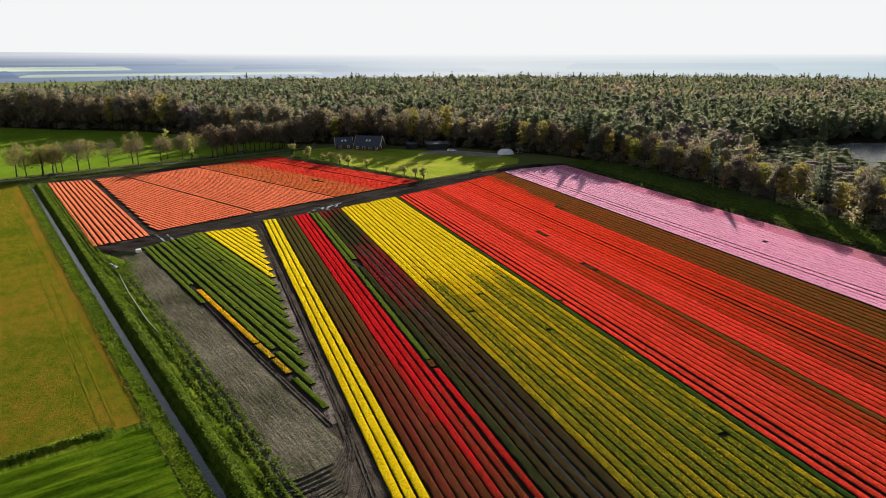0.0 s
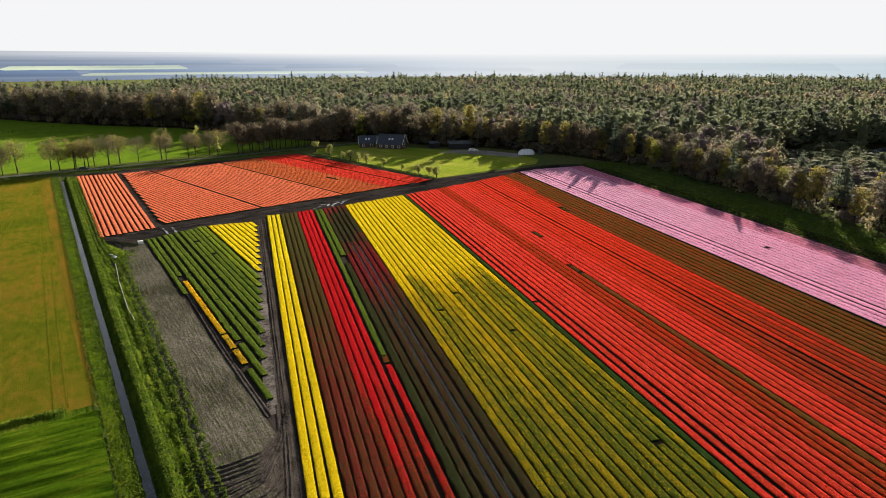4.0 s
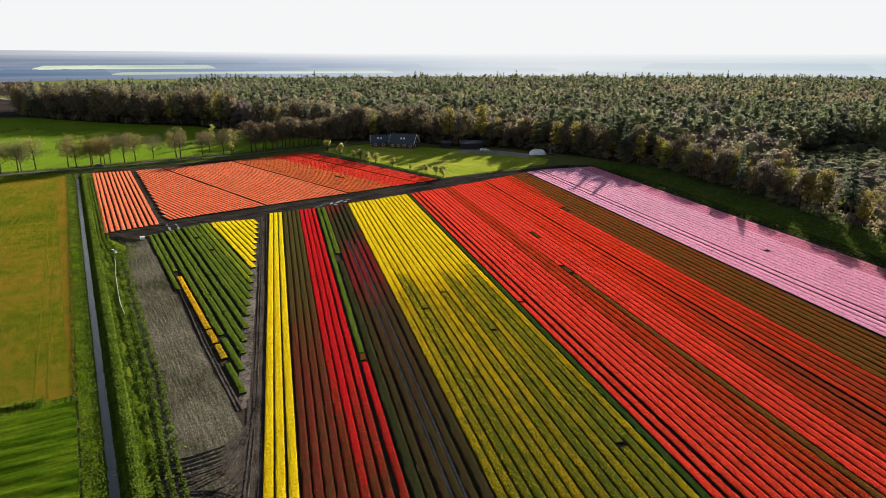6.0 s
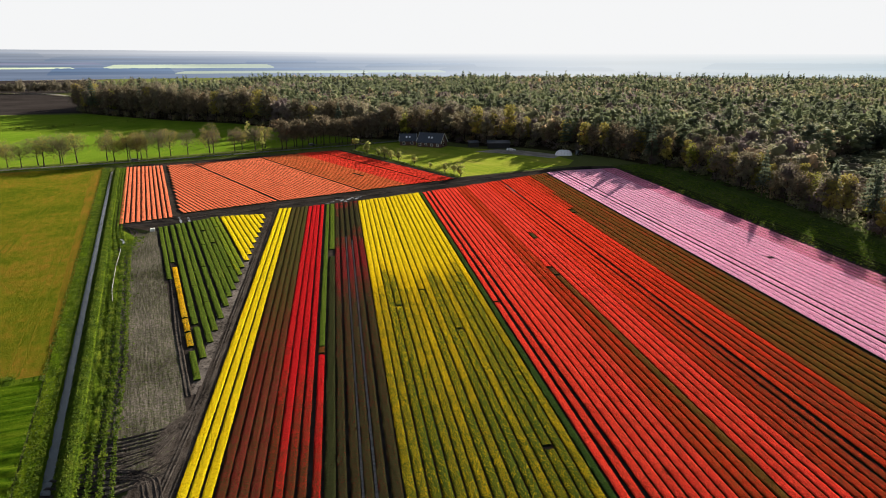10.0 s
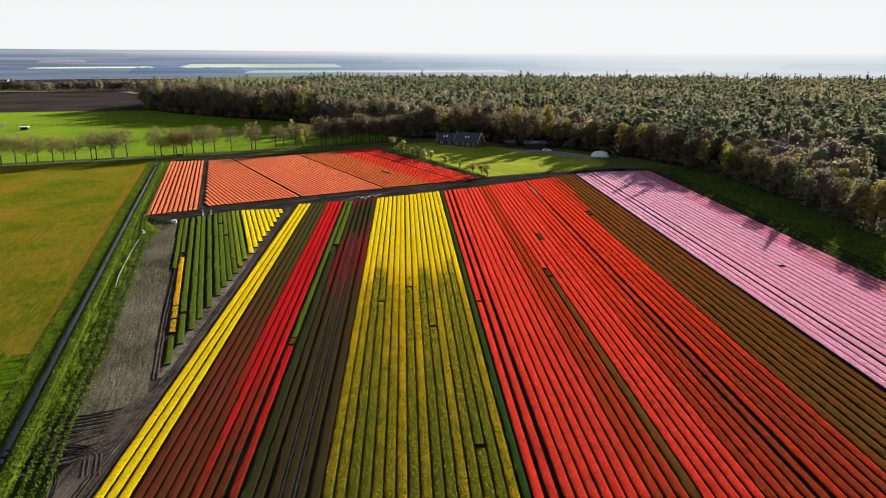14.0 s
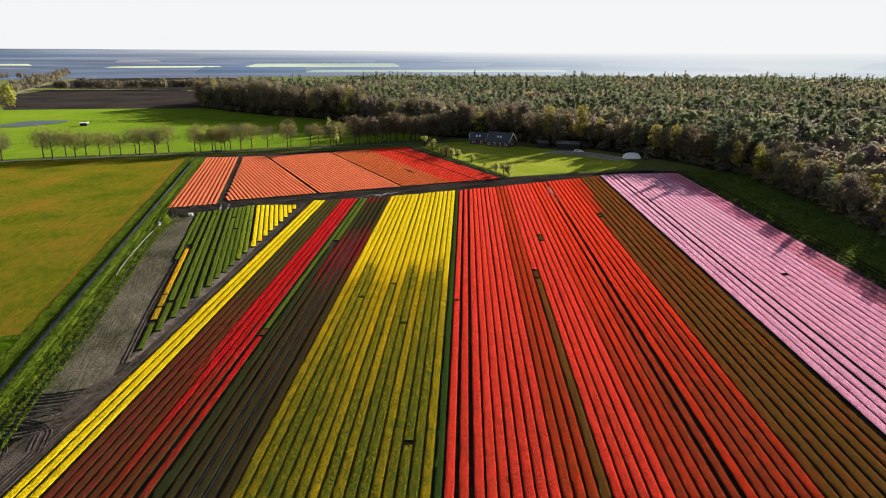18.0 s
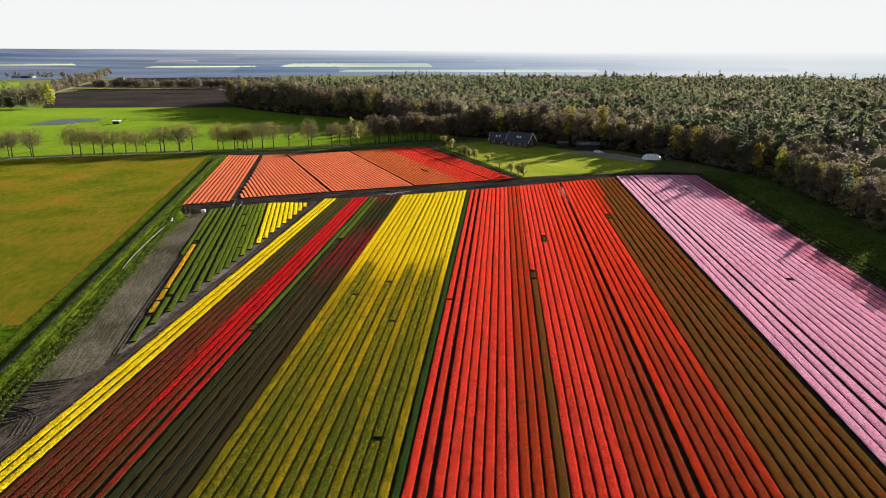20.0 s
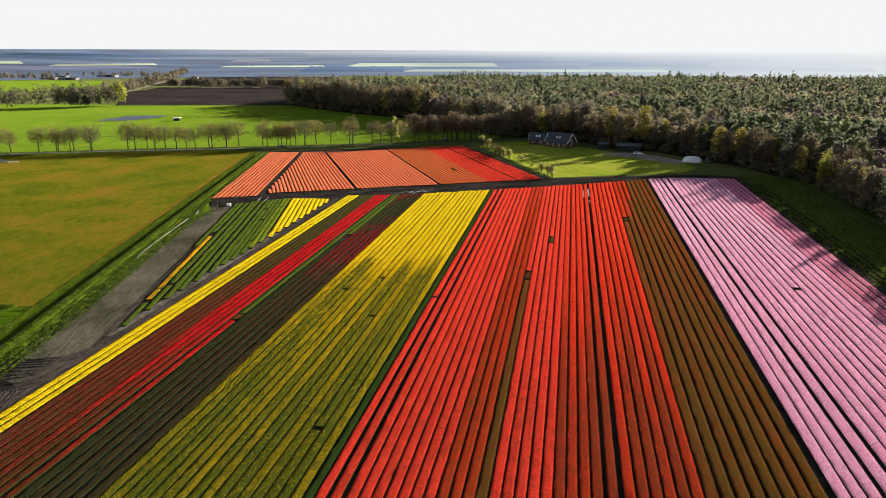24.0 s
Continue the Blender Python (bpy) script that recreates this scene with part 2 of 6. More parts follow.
def leaves(name, stops, scale=0.11, leaf=0.6, by_tree=False):
    n = Nodes(name)
    hue = n.noise(scale, 2.0, 0.5)
    if by_tree:
        own = n.add("ShaderNodeAttribute")
        own.attribute_name = "tree_tone"
        hue = n.math("ADD", n.math("MULTIPLY", own.outputs["Fac"], 0.85), n.math("MULTIPLY", hue, 0.15))
    f = n.math("ADD", n.math("MULTIPLY", hue, 0.85), n.math("MULTIPLY", n.island, 0.15))
    return n.done(n.ramp(f, stops), 0.85, spec=0.12, leaf=leaf, sheen=0.9)



T16 = radians(15.4)
M["crop"] = grass("ripening_grass_crop", (0.062, 0.086, 0.006), (0.108, 0.112, 0.009), (0.185, 0.115, 0.016), 0.35, T16, (1.0, 0.45, 1.0), 1.0, 0.34, 0.5)
M["crop_line"] = grass("worn_crop_line", (0.056, 0.080, 0.006), (0.098, 0.104, 0.008), (0.160, 0.108, 0.014), 0.5)
M["crop_edge"] = grass("thin_browning_crop", (0.060, 0.075, 0.006), (0.115, 0.085, 0.010), (0.175, 0.090, 0.016), 0.6, radians(15.4))
M["verge"] = grass("bright_verge_grass", (0.036, 0.070, 0.004), (0.072, 0.118, 0.006), (0.135, 0.180, 0.010), 0.7, T16)
M["mown"] = grass("mown_grass_in_swaths", (0.018, 0.046, 0.003), (0.050, 0.096, 0.005), (0.110, 0.155, 0.010), 0.55, radians(105), (1.0, 0.09, 1.0), 1.0, 0.52)
M["bank"] = grass("rough_bank_grass", (0.020, 0.040, 0.005), (0.065, 0.105, 0.008), (0.140, 0.175, 0.018), 1.0, T16, streaks=0.45)
M["meadow"] = grass("fresh_meadow_grass", (0.060, 0.112, 0.009), (0.090, 0.150, 0.012), (0.140, 0.180, 0.022), 0.1, 1.2, (0.3, 1.0, 1.0))
M["lawn"] = grass("rough_lawn", (0.09, 0.155, 0.014), (0.19, 0.235, 0.026), (0.30, 0.28, 0.060), 0.35, 0.5)
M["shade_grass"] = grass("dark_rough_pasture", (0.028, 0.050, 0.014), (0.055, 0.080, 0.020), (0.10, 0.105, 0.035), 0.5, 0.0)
M["ground"] = grass("open_farmland", (0.050, 0.062, 0.022), (0.075, 0.090, 0.030), (0.105, 0.110, 0.045), 0.02, 1.3, (0.25, 1.0, 1.0))
M["tuft"] = leaves("grass_tufts", [(0.30, (0.036, 0.066, 0.008)), (0.5, (0.072, 0.115, 0.011)), (0.7, (0.150, 0.185, 0.022))], 0.5, 0.45)
M["woodfloor"] = earth("forest_floor", (0.020, 0.018, 0.010), (0.060, 0.048, 0.028), 0.3)


def plain(name, color, rough=0.6, metal=0.0, spec=0.4, var=0.25, scale=2.0):
    n = Nodes(name)
    f = n.noise(scale, 4.0)
    col = n.ramp(f, [(0.3, tuple(c * (1 - var) for c in color)), (0.7, tuple(min(1, c * (1 + var)) for c in color))])
    return n.done(col, rough, n.noise(scale * 6), 0.15, 0.02, spec, metal)




def rippled(name, color, scale, strength, rough):
    n = Nodes(name)
    col = n.ramp(n.noise(0.9, 4.0, 0.7), [(0.42, color), (0.58, tuple(c * 2.6 for c in color))])
    return n.done(col, rough, n.noise(scale, 3.0), strength, 0.3, 0.7)


M["water"] = rippled("ditch_water", (0.006, 0.015, 0.018), 3.0, 0.22, 0.12)
M["lake"] = rippled("rippled_lake_water", (0.03, 0.045, 0.06), 0.8, 1.0, 0.15)
M["puddle"] = plain("standing_water", (0.10, 0.10, 0.10), 0.03, 0.0, 1.0, 0.2)
# dry-sand grey stands in for the reflected shine of wet furrows
M["wet"] = plain("wet_sand", (0.26, 0.245, 0.235), 0.7, 0.0, 0.3, 0.5)
M["pale_pipe"] = plain("pale_pipe", (0.30, 0.30, 0.26), 0.6, 0.0, 0.3, 0.2)
M["bark"] = plain("grey_brown_bark", (0.085, 0.068, 0.052), 0.95, 0, 0.1, 0.4, 3.0)
M["bark_dark"] = plain("dark_bark", (0.040, 0.032, 0.026), 0.95, 0, 0.1, 0.4, 3.0)
M["brick"] = plain("dark_brick", (0.085, 0.050, 0.042), 0.9, 0, 0.2, 0.3, 5.0)
M["dark_wood"] = plain("black_stained_boards", (0.022, 0.022, 0.024), 0.8, 0, 0.2, 0.3, 5.0)
M["slate"] = plain("blue_grey_roof_tiles", (0.040, 0.050, 0.070), 0.55, 0, 0.4, 0.25, 4.0)
M["white"] = plain("white_paint", (0.78, 0.78, 0.76), 0.6, 0, 0.4, 0.08, 3.0)
M["glass"] = plain("window_glass", (0.05, 0.06, 0.07), 0.05, 0, 0.9, 0.1, 1.0)
M["tarp"] = plain("white_plastic_sheet", (0.74, 0.76, 0.80), 0.45, 0, 0.4, 0.06, 1.5)
M["steel"] = plain("galvanised_steel", (0.42, 0.43, 0.44), 0.45, 0.6, 0.5, 0.15, 3.0)
M["rubber"] = plain("black_rubber", (0.02, 0.02, 0.02), 0.85, 0, 0.2, 0.2, 3.0)
M["car_dark"] = plain("dark_car_paint", (0.03, 0.033, 0.04), 0.3, 0, 0.6, 0.1, 1.0)
M["tractor_paint"] = plain("dark_green_paint", (0.03, 0.05, 0.035), 0.45, 0, 0.5, 0.2, 1.0)
# cell colour lightened to carry the bright sky reflected by the panels
M["panel"] = plain("sky_paled_solar_cells", (0.20, 0.23, 0.28), 0.25, 0, 0.7, 0.2, 1.0)
M["render_wall"] = plain("pale_render", (0.20, 0.19, 0.19), 0.9, 0, 0.2, 0.1, 1.0)
M["far_roof"] = plain("grey_sheet_roof", (0.075, 0.085, 0.11), 0.6, 0, 0.4, 0.2, 0.3)


# haze is put into these four forest colours: leaves paled and greyed
M["conifer"] = leaves("hazed_conifer_needles", [(0.30, (0.088, 0.110, 0.085)), (0.5, (0.122, 0.152, 0.105)), (0.68, (0.169, 0.198, 0.124))])
M["broadleaf"] = leaves("hazed_spring_leaves", [(0.32, (0.163, 0.131, 0.127)), (0.46, (0.200, 0.181, 0.132)), (0.60, (0.250, 0.225, 0.139)), (0.74, (0.400, 0.300, 0.171))])
M["wood_conifer"] = leaves("hazed_pine_needles", [(0.10, (0.062, 0.074, 0.056)), (0.30, (0.104, 0.122, 0.076)), (0.55, (0.142, 0.168, 0.092)), (0.80, (0.185, 0.205, 0.108)), (0.95, (0.195, 0.172, 0.118))], by_tree=True)
M["wood_broad"] = leaves("hazed_wood_leaves", [(0.10, (0.144, 0.110, 0.116)), (0.35, (0.181, 0.150, 0.132)), (0.55, (0.206, 0.206, 0.124)), (0.78, (0.250, 0.250, 0.132)), (0.86, (0.425, 0.300, 0.202)), (0.97, (0.500, 0.413, 0.217))], by_tree=True)
M["fresh_leaf"] = leaves("fresh_yellow_green_leaves", [(0.35, (0.20, 0.23, 0.035)), (0.65, (0.36, 0.36, 0.06))], 0.3)
M["willow_leaf"] = leaves("pale_willow_shoots", [(0.35, (0.30, 0.33, 0.09)), (0.65, (0.46, 0.46, 0.14))], 0.3)
# paler, greyer twig copy for far rows, with their haze in the colour
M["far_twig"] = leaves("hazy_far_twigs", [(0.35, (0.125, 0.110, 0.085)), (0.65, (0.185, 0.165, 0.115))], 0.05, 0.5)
M["twig"] = leaves("bare_twigs_in_bud", [(0.35, (0.105, 0.084, 0.060)), (0.65, (0.170, 0.138, 0.088))], 0.2, 0.35)
M["bud"] = leaves("opening_buds", [(0.35, (0.22, 0.195, 0.05)), (0.65, (0.33, 0.28, 0.07))], 0.2, 0.45)


# ---------------------------------------------------------------- mesh helpers
def mesh_from(name, verts, faces, mat, smooth=False, normals=None, tones=None):
    me = bpy.data.meshes.new(name)
    verts = np.asarray(verts, dtype=np.float32)
    if isinstance(faces, np.ndarray):
        k = faces.shape[1]
        me.vertices.add(len(verts))
        me.vertices.foreach_set("co", verts.ravel())
        me.loops.add(faces.size)
        me.loops.foreach_set("vertex_index", faces.ravel().astype(np.int32))
        me.polygons.add(len(faces))
        me.polygons.foreach_set("loop_start", np.arange(0, faces.size, k, dtype=np.int32))
        me.update(calc_edges=True)
    else:
        me.from_pydata(verts.tolist(), [], faces)
        me.update()
    if smooth:
        me.polygons.foreach_set("use_smooth", np.ones(len(me.polygons), dtype=bool))
    if normals is not None:
        me.polygons.foreach_set("use_smooth", np.ones(len(me.polygons), dtype=bool))
        me.normals_split_custom_set_from_vertices(normals)
    if tones is not None:
        me.attributes.new("tree_tone", "FLOAT", "POINT").data.foreach_set("value", np.asarray(tones, dtype=np.float32))
    me.materials.append(mat)
    return me


def part(name, me, parent=None, label="", at=None):
    ob = new(name, me)
    ob.parent = parent
    if at is not None:
        ob.matrix_basis = at
    if label:
        tagged(ob, label=label)
    return ob


def structure(name, me, label, category):
    return tagged(new(name, me), label, category, kind="structure")


def bm_mesh(name, bm, mat):
    me = bpy.data.meshes.new(name)
    bmesh.ops.recalc_face_normals(bm, faces=bm.faces)
    bm.to_mesh(me)
    bm.free()
    me.materials.append(mat)
    return me


def box(w, d, h, at=(0, 0, 0), bevel=0.0, turn=0.0):
    """A box with its base's middle at 'at'."""
    bm = bmesh.new()
    bmesh.ops.create_cube(bm, size=1, matrix=Matrix.Translation((at[0], at[1], at[2] + h / 2)) @ Matrix.Rotation(turn, 4, "Z") @ Matrix.Diagonal((w, d, h, 1)))
    if bevel:
        bmesh.ops.bevel(bm, geom=bm.edges[:], offset=bevel, segments=2, affect="EDGES", profile=0.6)
    return bm


def patch(name, pts, z, mat, label, category, step=0.0, rough=0.0, turn=0.0):
    """A field laid on the ground; with a step it is gridded and its surface is made uneven by 'rough' metres."""
    if not step:
        bm = bmesh.new()
        f = bm.faces.new([bm.verts.new((x, y, z)) for x, y in pts])
        bmesh.ops.triangulate(bm, faces=[f])
        me = bm_mesh(name, bm, mat)
        return structure(name, me, label, category)
    c, k = math.cos(turn), math.sin(turn)
    pts = [(x * c + y * k, y * c - x * k) for x, y in pts]
    xs, ys = [p[0] for p in pts], [p[1] for p in pts]
    gx, gy = np.meshgrid(np.arange(min(xs), max(xs) + step, step), np.arange(min(ys), max(ys) + step, step), indexing="ij")
    inside = np.zeros(gx.shape, bool)
    for (x0, y0), (x1, y1) in zip(pts, pts[1:] + pts[:1]):
        if y0 != y1:
            hit = ((gy > y0) != (gy > y1)) & (gx < (x1 - x0) * (gy - y0) / (y1 - y0) + x0)
            inside ^= hit
    h = z + rough * (rng.random(gx.shape) + 0.8 * np.sin(gx * 1.1 + gy * 0.31) * np.sin(gy * 0.23))
    h = np.maximum(h, z * 0.5)
    idx = np.arange(gx.size).reshape(gx.shape)
    ok = inside[:-1, :-1] & inside[1:, :-1] & inside[1:, 1:] & inside[:-1, 1:]
    faces = np.stack([idx[:-1, :-1][ok], idx[1:, :-1][ok], idx[1:, 1:][ok], idx[:-1, 1:][ok]], 1)
    used, inv = np.unique(faces, return_inverse=True)
    verts = np.stack([gx.ravel() * c - gy.ravel() * k, gx.ravel() * k + gy.ravel() * c, h.ravel()], 1)[used]
    return structure(name, mesh_from(name, verts, inv.reshape(faces.shape), mat, True), label, category)


def tube(path, radii, sides=6):
    """A tapered tube along points: its vertices and quads."""
    path = np.asarray(path, float)
    vs, fs = [], []
    for i, (p, r) in enumerate(zip(path, radii)):
        d = path[min(i + 1, len(path) - 1)] - path[max(i - 1, 0)]
        d = d / (np.linalg.norm(d) + 1e-9)
        a = np.cross(d, (0.31, 0.95, 0.1))
        a /= np.linalg.norm(a) + 1e-9
        b = np.cross(d, a)
        for k in range(sides):
            w = 2 * math.pi * k / sides
            vs.append(p + r * (math.cos(w) * a + math.sin(w) * b))
    for i in range(len(path) - 1):
        for k in range(sides):
            fs.append((i * sides + k, i * sides + (k + 1) % sides, (i + 1) * sides + (k + 1) % sides, (i + 1) * sides + k))
    return np.array(vs), np.array(fs)


def joined(pieces):
    vs, fs, n = [], [], 0
    for v, f in pieces:
        vs.append(v)
        fs.append(f + n)
        n += len(v)
    return np.concatenate(vs), np.concatenate(fs)


# ---------------------------------------------------------------- ground and ditch
A15 = radians(15.2)
NX, NY = math.cos(A15), math.sin(A15)
DITCH = -4.75


def ditch_xy(s, l):
    """A place s metres across and l metres along the ditch's line."""
    return s * NX - l * NY, s * NY + l * NX


def build_ground():
    cols = [(-6500, 0), (-900, 0), (DITCH - 3.4, 0), (DITCH - 3.0, -0.3), (DITCH - 1.6, -0.5), (DITCH - 0.9, -1.3), (DITCH + 0.9, -1.3), (DITCH + 1.6, -0.5), (DITCH + 3.0, -0.3), (DITCH + 3.4, 0), (300, 0), (900, 0), (6500, 0)]
    rows_l = [-6500, -900, -100, 0, 50, 100, 150, 200, 250, 300, 318, 321, 900, 6500]
    vs, fs = [], []
    for l in rows_l:
        for s, h in cols:
            vs.append((*ditch_xy(s, l), h if l < 320 else 0.0))
    k = len(cols)
    for i in range(len(rows_l) - 1):
        for j in range(k - 1):
            fs.append((i * k + j, i * k + j + 1, (i + 1) * k + j + 1, (i + 1) * k + j))
    structure("ground", mesh_from("ground", vs, np.array(fs), M["ground"]), "flat open farmland reaching to the horizon", "ground")
    ws = [(*ditch_xy(DITCH + dx, l), -0.55) for l in (-100, 319) for dx in (-0.72, 0.60)]
    structure("water", mesh_from("water", ws, np.array([(0, 1, 3, 2)]), M["water"]), "narrow ditch of still dark water", "ditch water")


def ditch_banks():
    for nm, prof in (("ditch_bank_west", [(-2.2, 0.06), (-1.45, 0.0), (-0.60, -0.62)]), ("ditch_bank_east", [(0.45, -0.62), (1.1, 0.0), (1.9, 0.95), (2.7, 0.85), (3.6, 0.22)])):
        ls = np.arange(-100, 319.5, 0.6)
        v = np.array([[(*ditch_xy(DITCH + s_ + rng.normal(0, 0.07), l), h + rng.normal(0, 0.05)) for s_, h in prof] for l in ls])
        k = len(prof)
        idx = np.arange(len(ls) * k).reshape(-1, k)
        f = np.stack([idx[:-1, :-1], idx[:-1, 1:], idx[1:, 1:], idx[1:, :-1]], -1).reshape(-1, 4)
        structure(nm, mesh_from(nm, v.reshape(-1, 3), f, M["verge" if "west" in nm else "bank"]), "steep grassy side of the ditch", "bank")


build_ground()
ditch_banks()

# far end of the beds, by x
FAR_X = [-6, 0, 23, 49, 80, 97, 110, 118, 134, 150]
FAR_Y = [209.5, 211, 218.5, 231, 247, 257, 265, 269, 271, 272]


def far_end(x):
    return float(np.interp(x, FAR_X, FAR_Y))


# fields, laid on the ground sheet
patch("field_crop", [ditch_xy(s, l) for s, l in ((-8.3, 97), (-8.3, 329), (-330, 330), (-330, 97))], 0.03, M["crop"], "olive green ripening grass crop in a flat field", "field")
patch("crop_edge", [ditch_xy(s, l) for s, l in ((-8.4, 99), (-8.4, 318), (-13.5, 320), (-11.5, 220), (-10.0, 120))], 0.045, M["crop_edge"], "thin browning edge of the grass crop", "field")


def mown_field():
    """Mown grass lying in low wavering swaths across the field; plain further out."""
    ss, ls = np.arange(-78, -8.2, 0.62), np.arange(30, 94.6, 0.5)
    gs, gl = np.meshgrid(ss, ls, indexing="ij")
    bend = 2.2 * np.exp((gs + 8) / 7.0)
    wave = np.sin(1.9 * gl + 1.3 * np.sin(gs * 0.13) + 3.0 * bend) * (0.6 + 0.4 * np.sin(gs * 0.31 + gl * 0.17))
    h = 0.20 + 0.17 * wave + rng.uniform(-0.05, 0.05, gs.shape)
    v = np.stack([gs * NX - gl * NY, gs * NY + gl * NX, h], -1).reshape(-1, 3)
    idx = np.arange(gs.size).reshape(gs.shape)
    f = np.stack([idx[:-1, :-1], idx[1:, :-1], idx[1:, 1:], idx[:-1, 1:]], -1).reshape(-1, 4)
    structure("field_grass", mesh_from("field_grass", v, f, M["mown"], True), "bright green mown grass lying in swaths", "field")


mown_field()
patch("verge_west", [ditch_xy(s, l) for s, l in ((-9.2, -60), (-9.2, 329), (DITCH - 1.2, 318), (DITCH - 1.2, -60))], 0.05, M["verge"], "bright green grass verge along the ditch", "verge", 0.9, 0.10, A15)
patch("bank_east", [ditch_xy(DITCH + 2.8, -60), ditch_xy(DITCH + 2.8, 316), (-84, 316), (-54, 196), (-43, 180), (-40.5, 159), (-22, 87), (-17.5, 66), (-14, 40), (-6, -60)], 0.03, M["bank"], "rough green grass bank beside the ditch", "bank", 0.6, 0.28, A15)
patch("bulb_field", [(-86, 316), (-52.5, 195.5), (-40, 186), (-9, 74), (-5, 60), (-5, -80), (165, -80), (165, 120), (158, 200), (152, 279), (134, 282), (68, 261), (18, 357)], 0.012, M["soil"], "dark sandy soil of the bulb field", "field")
patch("headland", [(-53, 195), (-38, 191), (-8, 205), (23, 219.5), (49, 232), (80, 248), (110, 266), (136, 273), (138, 281), (68, 260.5), (24, 237), (-36, 208), (-52, 197)], 0.03, M["headland"], "wide rutted headland of dark wet soil", "dirt track", 0.6, 0.08, radians(25))
patch("bare_strip", [(-44, 184), (-37.8, 188), (-37.6, 182), (-7.4, 76), (-7.6, 60), (-13, 55), (-17.5, 66), (-22.5, 87), (-33, 126), (-41.5, 159)], 0.045, M["bare"], "bare grey sandy strip of soil", "field", 0.4, 0.06, A15)
patch("sand_edge", [(-8.6, 80), (-6.8, 80), (-6.6, 140), (-8.2, 203), (-10.8, 203), (-10.4, 140)], 0.035, M["pale_sand"], "pale sandy edge between beds and track", "soil", 0.4, 0.05)
patch("track", [(-8.6, 206), (-6.2, 207), (-5.2, 150), (-4.6, 100), (-4.4, 66), (-4.6, 40), (-4.6, -60), (-9, -60), (-11, 40), (-11, 56), (-9.0, 66), (-7.5, 74), (-6.9, 90), (-6.9, 140)], 0.062, M["track"], "compacted farm track between the beds", "dirt track", 0.35, 0.06)
patch("cross_ditch", [ditch_xy(s, l) for s, l in ((-9.2, 94.5), (-9.2, 97), (-60, 97), (-60, 94.5))], 0.02, M["bank"], "shallow grassy trench across the grass field", "ditch")
patch("pasture_strip", [(149, -80), (149.5, 140), (150, 276), (152, 284), (190, 284), (190, -80)], 0.035, M["shade_grass"], "dark rough pasture with old bed ridges", "pasture", 1.5, 0.15)
patch("lawn", [(25, 352), (69, 262), (128, 286), (136, 300), (128, 330), (95, 350), (60, 385), (30, 375)], 0.03, M["lawn"], "rough lawn in front of the farmhouse", "lawn")
patch("yard", [(92, 338), (106, 345), (120, 338), (136, 318), (128, 308), (110, 326)], 0.05, M["gravel"], "pale gravel farmyard", "yard")
patch("meadow", [(-520, 215), (-222, 287), (-160, 314), (-92, 338), (-30, 366), (30, 395), (33, 405), (-60, 520), (-205, 625), (-400, 612), (-700, 590)], 0.02, M["meadow"], "fresh green meadow behind the road", "meadow")
ROAD = [(-520, 172), (-222, 279), (-160, 305), (-92, 327), (-30, 352), (30, 379), (70, 400)]
patch("road", [(x, y - 2.2) for x, y in ROAD] + [(x, y + 2.2) for x, y in ROAD[::-1]], 0.06, M["asphalt"], "narrow grey country road", "road")
patch("road_verge", [(x, y - 7) for x, y in ROAD] + [(x, y - 2.3) for x, y in ROAD[::-1]], 0.045, M["bank"], "dark grassy road verge", "verge")
patch("ploughed_field", [(-395, 602), (-215, 640), (-292, 866), (-386, 974), (-575, 958), (-548, 830)], 0.1, M["plough"], "dark ploughed field", "field")


# ---------------------------------------------------------------- tulip beds
def bed_meshes(length, width, height, mat, step):
    """A bed along +Y from the origin: side leaves and a rough cap of flower heads."""
    n = max(2, int(length / step) + 1)
    ys = np.linspace(0, length, n)
    wob = np.cumsum(rng.normal(0, 0.006, (n, 2)), axis=0) * 0.5
    us = np.array([-0.51, -0.49, -0.16, 0.16, 0.49, 0.51])
    hs = np.array([0.86, 0.985, 1.0, 1.0, 0.985, 0.86])
    k = len(us)
    v = np.empty((n, k, 3))
    v[:, :, 0] = us * width + wob[:, :1] + rng.normal(0, 0.014, (n, k))
    v[:, :, 1] = ys[:, None] + rng.normal(0, step * 0.12, (n, k))
    v[:, :, 2] = hs * height + rng.uniform(-0.045, 0.035, (n, k))
    v[0, :, 1], v[-1, :, 1] = rng.normal(0, 0.08, k), length + rng.normal(0, 0.08, k)
    idx = np.arange(n * k).reshape(n, k)
    f = np.stack([idx[:-1, :-1], idx[:-1, 1:], idx[1:, 1:], idx[1:, :-1]], -1).reshape(-1, 4)
    cap = mesh_from("bloom_cover", v.reshape(-1, 3), f, mat)
    m = max(2, n // 3)
    ys2 = np.linspace(0.03, length - 0.03, m)
    w = np.empty((m, 4, 3))
    for j, (u, h) in enumerate(((-0.44, 0.0), (-0.49, 0.86), (0.49, 0.86), (0.44, 0.0))):
        w[:, j] = np.stack([u * width + rng.normal(0, 0.015, m), ys2, np.full(m, h * height)], 1)
    idx = np.arange(m * 4).reshape(m, 4)
    f = np.concatenate([np.stack([idx[:-1, a], idx[:-1, a + 1], idx[1:, a + 1], idx[1:, a]], -1) for a in (0, 2)])
    f = np.concatenate([f, [[idx[0, 3], idx[0, 2], idx[0, 1], idx[0, 0]], [idx[-1, 0], idx[-1, 1], idx[-1, 2], idx[-1, 3]]]])
    side = mesh_from("leaf_skirt", w.reshape(-1, 3), f, M["foliage"])
    return cap, side


